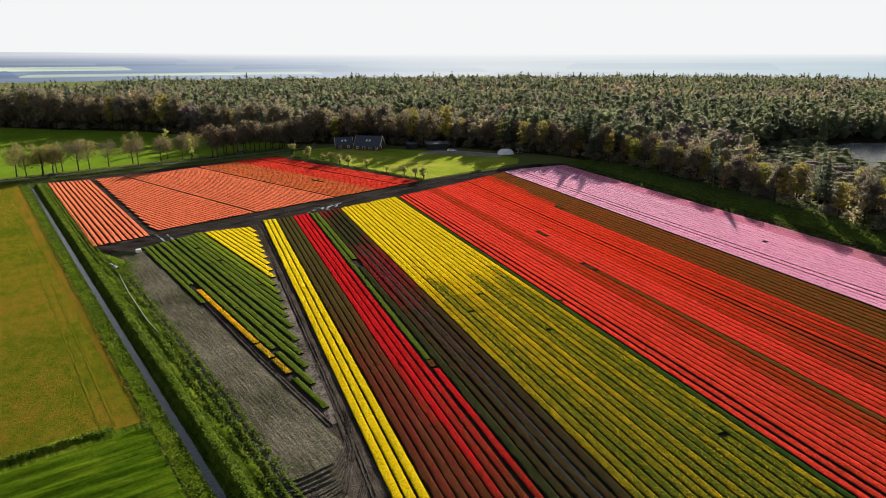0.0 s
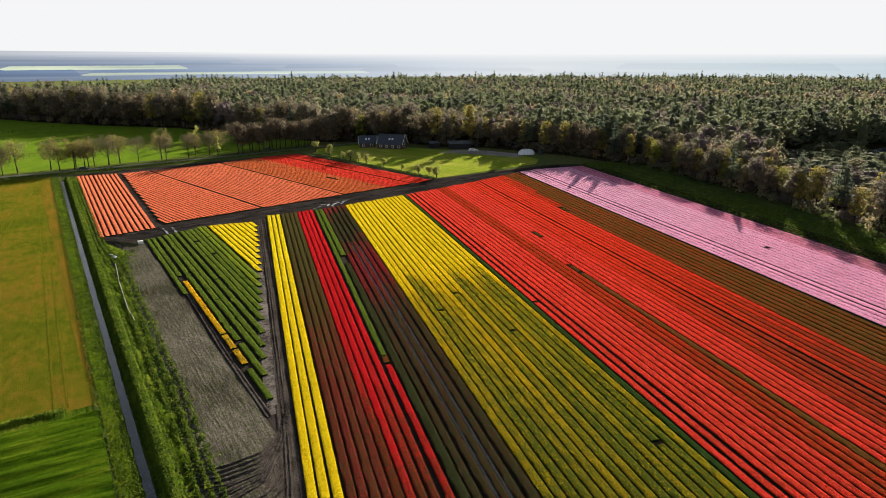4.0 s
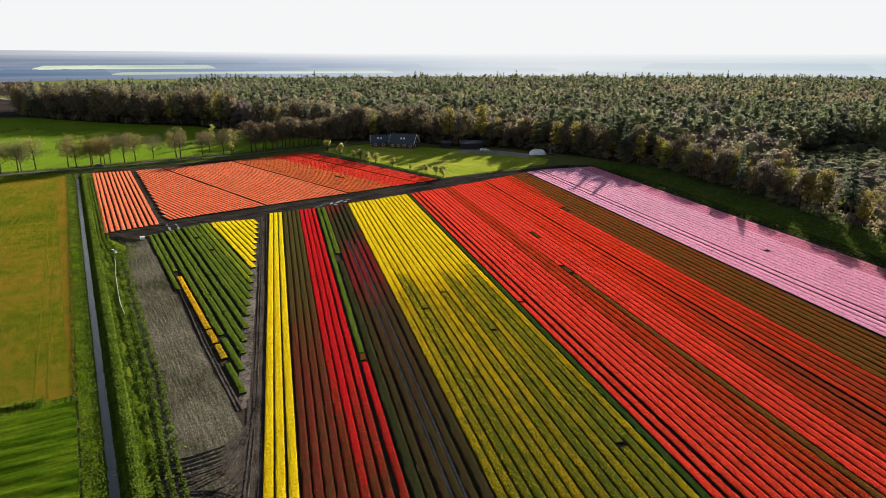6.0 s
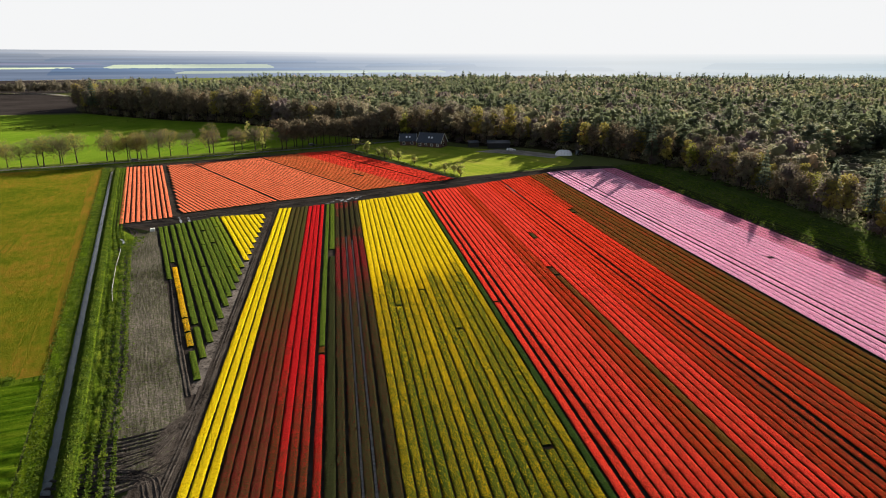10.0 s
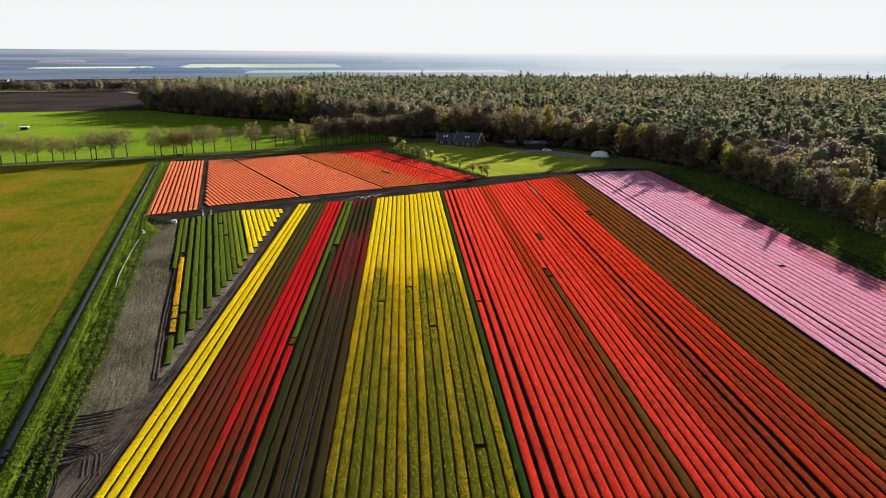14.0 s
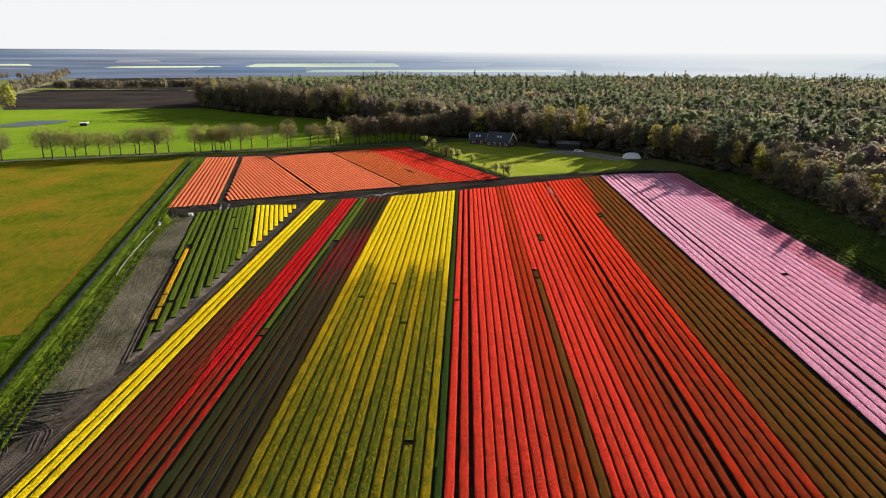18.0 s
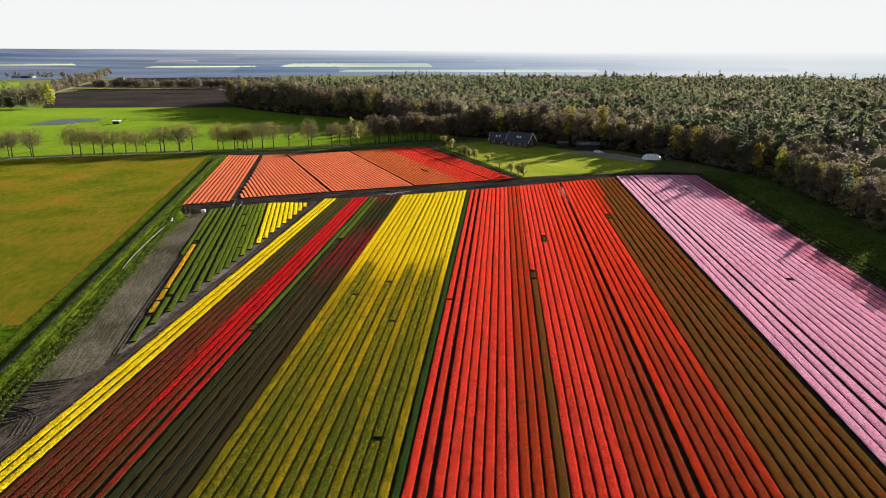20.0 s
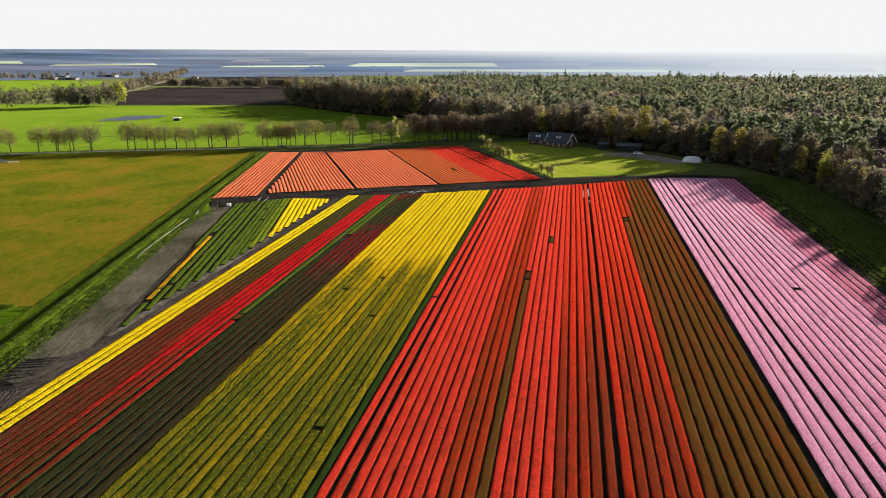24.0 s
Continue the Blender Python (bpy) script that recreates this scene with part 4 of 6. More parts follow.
def avenue_template(budded, h=12.5, leafy=420):
    trunk, tips = limbs(h, 4.3, 3.6, 0.24, 15, forks=3, lean=rng.uniform(-0.4, 0.4))
    tw = twigs_at(tips, 1000, 0.85, 0.6)
    pts = tips[rng.integers(len(tips), size=leafy if budded else 150)] + rng.normal(0, 0.85, (leafy if budded else 150, 3))
    return Template(trunk, "bark_dark", leaf_cards(pts, 0.34 if budded else 0.26), "bud" if budded else "twig", tw)


def broad_template(leaf, h=15.0, r=4.6, n=900, size=0.42, base=3.0, twig=260):
    trunk, tips = limbs(h, r * 0.85, base, 0.24, 10, forks=1)
    pts = crown_points(n, h, r, base)
    tw = twigs_at(tips, twig, 1.1, 0.8) if twig else None
    mass = stuff_tree("broad", 8, 40, size, h * 0.92, r * (0.58 if leaf == "twig" else 0.72), base) if h > 9 else None
    return Template(trunk, "bark_dark", faced(leaf_cards(pts, size), crown_out(pts, h, base)), leaf, tw, mass=mass)


def pine_template(h=19.0, r=3.6, n=700, base=6.0, size=0.62):
    trunk = tube([(0, 0, 0), (0.1, 0, h * 0.5), (0, 0.1, h)], [0.28, 0.2, 0.03], 7)
    pts = pine_points(n, h, r, base)
    return Template(trunk, "bark", faced(leaf_cards(pts, size, 0.6), crown_out(pts, h, base)), "conifer")


AVENUE = [avenue_template(k > 2) for k in range(6)]
# the avenue along the road
tx = [-222, -208, -187, -169, -153, -137, -111, -96, -74, -56, -30, 5, 40]
ty = [278, 288, 296, 302, 309, 316, 325, 332, 341, 349, 364, 380, 395]
xx = -300.0
while xx < -22:
    yy = float(np.interp(xx, [-300] + tx, [243] + ty))
    for off in (0.0, 7.5):
        if random.random() < 0.90:
            k = random.randrange(6)
            AVENUE[k].plant(xx + random.uniform(-1.5, 1.5) + off * 0.5, yy + off + random.uniform(-0.6, 0.6), random.uniform(0.92, 1.22), random.uniform(0, 360),
                            "roadside tree with bare branches and %s" % ("opening yellow-green buds" if k > 2 else "fine brown twigs"), "tree", "avenue trees")
    xx += random.uniform(8.0, 10.5)
big = avenue_template(True, 14.5, 1100)
big.plant(-88.5, 333, 1.0, 40, "large budding roadside tree with a broad crown", "tree", "avenue trees")
big.plant(-84, 340, 0.95, 140, "large budding roadside tree with a broad crown", "tree", "avenue trees")
POPLAR = broad_template("willow_leaf", 11.0, 1.9, 620, 0.34, 1.2, 0)
POPLAR.plant(-38, 404, 1.15, 50, "slim young tree with fresh yellow-green leaves on the meadow", "tree")
POPLAR.plant(-25, 361, 1.0, 10, "slim young tree with fresh yellow-green leaves", "tree")
# the brown copse by the road's end
COPSE = [broad_template("twig", 15.0, 4.6, 500, 0.40, 3.5, 700) for k in range(3)]
for k in range(22):
    xx = -14 + 3.1 * k * 0.85 + random.uniform(-1, 1)
    yy = 366 + (xx + 14) * 0.47 + random.choice((-3, 3, 9)) + random.uniform(-1, 1)
    COPSE[k % 3].plant(xx, yy, random.uniform(1.0, 1.25), random.uniform(0, 360), "leafless brown tree with a dense twiggy crown", "tree", "copse trees")
# pollard willows along the lawn
WILLOW = [broad_template("willow_leaf", 4.8, 2.1, 620, 0.27, 1.0, 60) for k in range(3)]
for k, (wx, wy, sc) in enumerate(((25.3, 357, 1.3), (31, 340, 1.35), (36.7, 327, 0.9), (39.4, 321, 1.15), (42.3, 314, 1.1), (45.5, 309, 1.1), (52.4, 299, 0.8), (58.2, 285, 0.6), (63.5, 274, 0.9), (66.5, 267, 0.95), (68.6, 262, 1.1))):
    WILLOW[k % 3].plant(wx + 1.5, wy + 1.5, sc, 70 * k, "small pollard willow with pale fresh shoots", "willow", "pollard willows")

# the forest
EDGE = [(-228, 655), (-181, 603), (-120, 553), (-60, 516), (-14, 462), (33, 404), (60, 396), (84, 383), (100, 360), (122, 350), (144, 324), (160, 300), (173, 258), (174, 215), (173, 155), (168, 120), (166, 60), (168, -40)]
BACK = [(-236, 690), (-216, 755), (-182, 830), (-128, 940), (-85, 1060), (45, 1110), (420, 1110), (900, 900), (1100, 300), (900, -40)]
LAKE = [(262, 150), (268, 200), (285, 232), (318, 274), (352, 283), (440, 250), (430, 150), (330, 100), (285, 110)]


def inside(px, py, poly):
    r = np.zeros(np.shape(px), bool)
    for (x0, y0), (x1, y1) in zip(poly, poly[1:] + poly[:1]):
        if y0 != y1:
            r ^= ((py > y0) != (py > y1)) & (px < (x1 - x0) * (py - y0) / (y1 - y0) + x0)
    return r


WOOD = EDGE[::-1] + BACK
patch("forest_floor", WOOD, 0.06, M["woodfloor"], "shaded forest floor of leaf litter", "forest floor")


def edge_distance(px, py):
    best = np.full(px.shape, 1e9)
    for (x0, y0), (x1, y1) in zip(EDGE, EDGE[1:]):
        dx, dy = x1 - x0, y1 - y0
        u = np.clip(((px - x0) * dx + (py - y0) * dy) / (dx * dx + dy * dy), 0, 1)
        best = np.minimum(best, np.hypot(px - x0 - u * dx, py - y0 - u * dy))
    return best


def scatter(step, x0, x1, y0, y1):
    gx, gy = np.meshgrid(np.arange(x0, x1, step), np.arange(y0, y1, step))
    gx = gx.ravel() + rng.uniform(-0.45, 0.45, gx.size) * step
    gy = gy.ravel() + rng.uniform(-0.45, 0.45, gy.size) * step
    ok = inside(gx, gy, WOOD) & ~inside(gx, gy, LAKE)
    return gx[ok], gy[ok]


def forest_stuff(name, kind, px, py, templates, mat, label):
    """Many trees joined into one mesh."""
    vs, fs, ns, ts, n = [], [], [], [], 0
    for k in range(len(px)):
        tpl = templates[int(rng.integers(len(templates)))]
        v, f = tpl[0], tpl[1]
        w = rng.uniform(0, 2 * math.pi)
        sc = rng.choice((0.84, 0.92, 0.97, 1.0, 1.05, 1.14))
        c, s_ = math.cos(w) * sc, math.sin(w) * sc
        q = np.empty_like(v)
        q[:, 0] = v[:, 0] * c - v[:, 1] * s_ + px[k]
        q[:, 1] = v[:, 0] * s_ + v[:, 1] * c + py[k]
        q[:, 2] = v[:, 2] * sc * rng.uniform(0.9, 1.1) * height_at(px[k], py[k])
        if len(tpl) > 2:
            m = tpl[2]
            ns.append(np.stack([(m[:, 0] * c - m[:, 1] * s_) / sc, (m[:, 0] * s_ + m[:, 1] * c) / sc, m[:, 2]], 1))
        vs.append(q)
        fs.append(f + n)
        ts.append(np.full(len(v), rng.random()))
        n += len(v)
    me = mesh_from(name, np.concatenate(vs), np.concatenate(fs), mat, normals=np.concatenate(ns) if ns else None, tones=np.concatenate(ts))
    ob = new(name, me)
    tagged(ob, label, "forest", kind="stuff")


LOW_WOOD = [(187, 96), (285, 105), (300, 225), (322, 284), (262, 268), (215, 226), (188, 196)]


def height_at(x, y):
    """The wood is low and young in front of the lake."""
    return 0.34 if inside(np.float64(x), np.float64(y), LOW_WOOD) else float(np.interp(x, [-300, -60, 20], [1.16, 1.16, 1.03]))


gx, gy = scatter(7.4, -330, 620, -40, 690)
dist = np.hypot(gx - 25, gy + 12)
ed = edge_distance(gx, gy)
near = (ed < 15) & ((dist < 480) | (gx < -30))
mid = ~near & ((dist < 560) | ((gx < -20) & (gy < 690)))
wood_kind = np.array([noise.noise(Vector((a * 0.009, b * 0.009, 3.1))) + 0.35 * random.uniform(-1, 1) for a, b in zip(gx, gy)])
pineish = wood_kind + np.clip(ed / 260, 0, 0.30) - 0.5 * (gx < -110) > 0.26
pines = [stuff_tree("spruce" if k > 3 else "pine", 6 if k > 3 else 8, 120, 0.70, rng.uniform(18, 20), 5.5, 3) for k in range(6)]
broads = [stuff_tree("broad", 8, 120, 0.66, rng.uniform(16.5, 18.5), 6.0, 2) for k in range(6)]
close = mid & (dist < 345)
mid = mid & ~close
fine_pines = [stuff_tree("pine", 11, 330, 0.46, rng.uniform(18, 20), 5.3, 3) for k in range(5)]
fine_broads = [stuff_tree("broad", 11, 330, 0.43, rng.uniform(15.5, 18), 5.7, 1) for k in range(5)]
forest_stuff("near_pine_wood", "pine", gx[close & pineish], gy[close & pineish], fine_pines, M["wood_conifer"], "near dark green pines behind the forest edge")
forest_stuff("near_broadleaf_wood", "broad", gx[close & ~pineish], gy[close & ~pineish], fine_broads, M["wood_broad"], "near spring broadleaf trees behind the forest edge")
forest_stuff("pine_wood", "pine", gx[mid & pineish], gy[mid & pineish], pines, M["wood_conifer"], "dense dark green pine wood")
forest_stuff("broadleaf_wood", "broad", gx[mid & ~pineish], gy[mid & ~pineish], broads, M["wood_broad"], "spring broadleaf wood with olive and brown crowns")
# undergrowth along the forest's edge
ux, uy = [], []
for (x0, y0), (x1, y1) in zip(EDGE[:-2], EDGE[1:-1]):
    for k in range(int(math.hypot(x1 - x0, y1 - y0) / 1.9)):
        u, w = random.random(), math.hypot(x1 - x0, y1 - y0)
        inward = random.uniform(0.5, 13) * (0.6 if x0 > 150 else 1.0)
        ux.append(x0 + (x1 - x0) * u - (y1 - y0) / w * inward)
        uy.append(y0 + (y1 - y0) * u + (x1 - x0) / w * inward)
shrubs = [stuff_tree("broad", 4, 110, 0.40, rng.uniform(3.5, 6.5), 2.6, 0.2, core=0.42) for k in range(6)]
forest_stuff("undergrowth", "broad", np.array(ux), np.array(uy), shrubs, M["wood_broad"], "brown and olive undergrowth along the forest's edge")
# trunks of the trees behind the edge
sel = (mid | close) & (ed < 60)
stems = [tube([(0, 0, 0), (0, 0, 9)], [0.22, 0.14], 4)]
forest_stuff("forest_trunks", "trunk", gx[sel], gy[sel], stems, M["bark_dark"], "dark trunks inside the forest")
fx, fy = scatter(8.5, -340, 1100, -40, 1110)
fd = np.hypot(fx - 25, fy + 12)
ok = (fd >= 556) & ~((fx < -20) & (fy < 693)) & (fx - 25 > -0.75 * (fy + 12)) & (fx - 25 < 1.6 * (fy + 12))
fx, fy = fx[ok], fy[ok]
fk = np.array([noise.noise(Vector((a * 0.009, b * 0.009, 3.1))) + 0.35 * random.uniform(-1, 1) for a, b in zip(fx, fy)]) > 0.05
pines2 = [stuff_tree("spruce" if k < 2 else "pine", 5, 36, 1.0, rng.uniform(19.5, 21) if k < 2 else rng.uniform(17.5, 19.5), 5.6, 5, lump) for k in range(6)]
broads2 = [stuff_tree("broad", 5, 36, 1.0, rng.uniform(16.5, 18.5), 6.2, 4, lump) for k in range(6)]
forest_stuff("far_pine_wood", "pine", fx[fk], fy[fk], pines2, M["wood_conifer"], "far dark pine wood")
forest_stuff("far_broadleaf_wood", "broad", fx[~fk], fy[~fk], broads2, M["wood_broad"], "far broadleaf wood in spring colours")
# the trees of the forest's edge, one by one
EDGE_TREES = [broad_template("broadleaf", 14, 4.2, 800, 0.42, 2.0), broad_template("broadleaf", 16, 4.6, 700, 0.44, 3.5), broad_template("twig", 15, 4.4, 500, 0.40, 3.0, 600),
              broad_template("fresh_leaf", 12, 3.4, 650, 0.36, 1.5), pine_template(19, 3.4), pine_template(16, 3.0), broad_template("bud", 15, 4.2, 600, 0.40, 2.5)]
WORDS = ["broadleaf tree with olive spring leaves", "tall broadleaf tree with thin olive leaves", "leafless tree with a brown twiggy crown", "young tree with fresh yellow-green leaves",
         "tall dark pine", "dark green pine", "budding tree with a yellowish crown"]
for a, b in zip(gx[near], gy[near]):
    bright = b < 260
    k = int(rng.choice(7, p=[0.15, 0.12, 0.12, 0.26, 0.09, 0.06, 0.20] if bright else [0.16, 0.14, 0.42, 0.02, 0.05, 0.03, 0.18]))
    EDGE_TREES[k].plant(a, b, rng.uniform(1.0, 1.4) * (0.62 if height_at(a, b) < 0.6 else 1.45 if a < -30 else 1.22 if a < 118 else 0.80 if b < 235 else 0.92), rng.uniform(0, 360), WORDS[k] + " at the forest's edge", "tree", "forest edge trees")
patch("lake", LAKE, 0.12, M["lake"], "small woodland lake with a bright surface", "lake")


# ---------------------------------------------------------------- farmhouse and yard
def gable_house(x, y, turn, w, d, eave, ridge, label, skylights=2, windows=3):
    """A house with a gabled roof; w runs along the ridge."""
    root = tagged(new("farmhouse"), label, "house", "farm buildings")
    root.matrix_world = pose(x, y, 0, 0, 0, turn)
    bm = bmesh.new()
    prof = [(-d / 2, 0), (d / 2, 0), (d / 2, eave), (0, ridge - 0.15), (-d / 2, eave)]
    a = [bm.verts.new((-w / 2, p, z)) for p, z in prof]
    b = [bm.verts.new((w / 2, p, z)) for p, z in prof]
    bm.faces.new(a[::-1])
    bm.faces.new(b)
    for i in range(5):
        bm.faces.new((a[i], a[(i + 1) % 5], b[(i + 1) % 5], b[i]))
    part("wall", bm_mesh("wall", bm, M["brick"]), root, "dark brick walls")
    o, t = 0.45, 0.18
    slope = math.atan2(ridge - eave, d / 2)
    run = math.hypot(d / 2, ridge - eave) + o
    for sg in (-1, 1):
        roof = part("roof", bm_mesh("roof", box(w + 2 * o, run, t), M["slate"]), root, "blue-grey tiled roof slope")
        mid_y, mid_z = sg * (d / 2 + o * math.cos(slope)) / 2, (ridge + eave - o * math.sin(slope)) / 2
        roof.matrix_basis = Matrix.Translation((0, mid_y, mid_z)) @ Matrix.Rotation(-sg * slope, 4, "X")
        if sg == -1:
            for k in range(skylights):
                # white sheet colour stands in for the reflection on the roof windows
                sk = part("skylight", bm_mesh("skylight", box(0.9, 1.2, 0.10, (-0.8 + 1.8 * k, 0.3, t)), M["tarp"]), roof, "roof window with its bright reflection coloured white")
        for e in (-1, 1):
            brd = part("bargeboard", bm_mesh("bargeboard", box(0.12, run, 0.34), M["white"]), root, "white bargeboard")
            brd.matrix_basis = Matrix.Translation((e * (w / 2 + o + 0.03), mid_y, mid_z - 0.1)) @ Matrix.Rotation(-sg * slope, 4, "X")
    for k in range(windows):
        for sg in (-1,):
            wx = -w / 2 + w * (k + 0.5) / windows
            win = part("window", bm_mesh("window", box(1.5, 0.12, 1.4, (wx, sg * (d / 2 + 0.02), 0.8)), M["white"]), root, "white framed window")
            part("pane", bm_mesh("pane", box(1.25, 0.06, 1.15, (wx, sg * (d / 2 + 0.09), 0.92)), M["glass"]), win)
    for e in (-1, 1):
        for zz, ww in ((1.0, 2.0), (eave + 0.4, 1.2)):
            win = part("window", bm_mesh("window", box(0.12, ww, 1.3, (e * (w / 2 + 0.02), 0, zz)), M["white"]), root, "white framed gable window")
            part("pane", bm_mesh("pane", box(0.06, ww - 0.25, 1.05, (e * (w / 2 + 0.09), 0, zz + 0.12)), M["glass"]), win)
    return root


gable_house(71.8, 363.6, -33, 15, 9.5, 2.8, 7.8, "dark brick farmhouse with a blue-grey tiled roof", 2, 4)
gable_house(58.6, 372.6, -8, 9.5, 7.0, 2.8, 6.6, "small dark brick house wing with a tiled roof", 2, 2)


def shed(x, y, turn, w, d, h, mat, label):
    root = tagged(new("shed"), label, "shed", "farm buildings")
    root.matrix_world = pose(x, y, 0, 0, 0, turn)
    part("wall", bm_mesh("wall", box(w, d, h), M[mat]), root)
    roof = part("roof", bm_mesh("roof", box(w + 0.8, d + 0.8, 0.2, (0, 0, 0)), M["far_roof"]), root, "grey sheet roof")
    roof.matrix_basis = Matrix.Translation((0, 0, h + 0.25)) @ Matrix.Rotation(0.10, 4, "X")
    part("door", bm_mesh("door", box(w * 0.35, 0.1, h * 0.8, (w * 0.15, -d / 2 - 0.04, 0)), M["dark_wood"]), root, "dark barn door")
    return root


shed(109, 351.5, -8, 12.5, 6.5, 3.2, "dark_wood", "low dark wooden barn with a grey roof")
shed(95.5, 358, 5, 5.5, 4.5, 2.8, "dark_wood", "dark wooden shed under trees")


def polytunnel():
    root = tagged(new("plastic_tunnel"), "white plastic covered storage heap on the grass", "tunnel")
    root.matrix_world = pose(136.8, 318, 0, 0, 0, -8)
    n, mseg = 16, 12
    vs, fs = [], []
    for i in range(n + 1):
        u = -1 + 2 * i / n
        k = max(0.05, 1 - abs(u) ** 3.5) ** 0.5
        for j in range(mseg + 1):
            w = math.pi * j / mseg
            vs.append((u * 4.6, math.cos(w) * 2.4 * k, math.sin(w) * 2.9 * k * (1 + 0.03 * math.sin(i * 2.1))))
    for i in range(n):
        for j in range(mseg):
            a = i * (mseg + 1) + j
            fs.append((a, a + 1, a + mseg + 2, a + mseg + 1))
    part("cover", mesh_from("cover", vs, np.array(fs), M["tarp"], True), root)
    for i in range(2, n, 3):
        u = -1 + 2 * i / n
        k = max(0.05, 1 - abs(u) ** 3.5) ** 0.5
        ring = [(u * 4.6, math.cos(math.pi * j / 10) * 2.44 * k, math.sin(math.pi * j / 10) * 2.94 * k) for j in range(11)]
        part("rope", mesh_from("rope", *tube(ring, [0.04] * 11, 4), M["steel"]), root)


polytunnel()


def wheel(parent, x, y, r, w):
    bm = bmesh.new()
    bmesh.ops.create_cone(bm, cap_ends=True, segments=18, radius1=r, radius2=r, depth=w, matrix=Matrix.Translation((x, y, r)) @ Matrix.Rotation(math.pi / 2, 4, "X"))
    bmesh.ops.bevel(bm, geom=bm.edges[:], offset=r * 0.08, segments=1, affect="EDGES")
    ob = part("wheel", bm_mesh("wheel", bm, M["rubber"]), parent)
    bm = bmesh.new()
    bmesh.ops.create_cone(bm, cap_ends=True, segments=14, radius1=r * 0.55, radius2=r * 0.5, depth=w * 1.06, matrix=Matrix.Translation((x, y, r)) @ Matrix.Rotation(math.pi / 2, 4, "X"))
    part("rim", bm_mesh("rim", bm, M["steel"]), ob)


def vehicle(x, y, turn, kind, label, mat, long=4.3):
    root = tagged(new(kind), label, kind)
    root.matrix_world = pose(x, y, 0.06, 0, 0, turn)
    if kind == "tractor":
        part("body", bm_mesh("body", box(2.2, 0.9, 0.9, (1.0, 0, 0.7), 0.08), M[mat]), root)
        cab = part("cab", bm_mesh("cab", box(1.5, 1.5, 1.5, (-0.6, 0, 1.1), 0.08), M["glass"]), root)
        part("roof", bm_mesh("roof", box(1.7, 1.6, 0.18, (-0.6, 0, 2.62), 0.05), M[mat]), cab)
        for sy in (-0.85, 0.85):
            wheel(root, -0.8, sy, 0.85, 0.45)
            wheel(root, 1.6, sy * 0.9, 0.55, 0.35)
        return
    bm = bmesh.new()
    l2 = long / 2
    prof = [(-l2, 0.3), (l2, 0.3), (l2, 0.7), (l2 * 0.5, 0.9), (l2 * 0.15, 1.42), (-l2 * 0.7, 1.45), (-l2, 0.95)]
    a = [bm.verts.new((p, -0.86, z)) for p, z in prof]
    b = [bm.verts.new((p, 0.86, z)) for p, z in prof]
    bm.faces.new(a)
    bm.faces.new(b[::-1])
    for i in range(len(prof)):
        j = (i + 1) % len(prof)
        bm.faces.new((a[i], b[i], b[j], a[j]))
    bmesh.ops.bevel(bm, geom=bm.edges[:], offset=0.07, segments=2, affect="EDGES")
    part("body", bm_mesh("body", bm, M[mat]), root)
    part("side_windows", bm_mesh("side_windows", box(long * 0.42, 1.76, 0.36, (-l2 * 0.28, 0, 0.98), 0.03), M["glass"]), root, "dark side windows")
    for sx in (-l2 * 0.62, l2 * 0.62):
        for sy in (-0.78, 0.78):
            wheel(root, sx, sy, 0.32, 0.22)


vehicle(-84.5, 331.0, 21, "car", "dark parked car on the road's verge", "car_dark")
vehicle(2.0, 377.0, 24, "car", "dark parked car beside the road", "car_dark")
vehicle(144, 315, 20, "tractor", "dark green tractor parked by the tunnel", "tractor_paint")
vehicle(113, 338, -12, "car", "white van parked in the yard", "white", 5.2)

# a side road with two white barriers at the crop's corner
patch("side_road", [(-226, 270), (-206, 263.5), (-197, 259), (-199, 255.5), (-226, 262)], 0.075, M["asphalt"], "short grey side road off the country road", "road")
for bx, by, turn in ((-193.5, 255.6, 20), (-204.5, 253.0, 20)):
    barrier = tagged(new("barrier"), "low white painted barrier beside the road", "barrier", "road barriers")
    barrier.matrix_world = pose(bx, by, 0.03, 0, 0, turn)
    part("board", bm_mesh("board", box(5.0, 0.16, 0.35, (0, 0, 0.55), 0.03), M["white"]), barrier)
    for px in (-2.1, 0.0, 2.1):
        part("post", bm_mesh("post", box(0.18, 0.18, 0.8, (px, 0.12, 0), 0.02), M["white"]), barrier)

# the small field hut and the solar panels on the meadow
hut = tagged(new("field_hut"), "small white field hut on the meadow", "hut")
hut.matrix_world = pose(-236, 464, 0, 0, 0, 15)
part("wall", bm_mesh("wall", box(4.5, 3.0, 2.0, (0, 0, 0)), M["dark_wood"]), hut)
part("roof", bm_mesh("roof", box(6.0, 4.2, 0.5, (0, 0, 2.0), 0.1), M["white"]), hut, "white roof")
for k in range(9):
    solar = tagged(new("solar_table"), "low row of blue-grey solar panels on the meadow", "solar panels", "solar panels")
    solar.matrix_world = pose(-285 + 2.5 * (k % 3), 452 + 4.2 * k, 0, 0, 0, 14)
    length = 22 if k < 3 else 28
    sheet = part("panel", bm_mesh("panel", box(length, 3.4, 0.08), M["panel"]), solar)
    sheet.matrix_basis = Matrix.Translation((3 * (k > 2), 0, 0.9)) @ Matrix.Rotation(radians(14), 4, "X")
    for px in (-0.45, -0.15, 0.15, 0.45):
        part("leg", bm_mesh("leg", box(0.12, 0.12, 0.95, (px * length, 0, 0)), M["steel"]), solar)


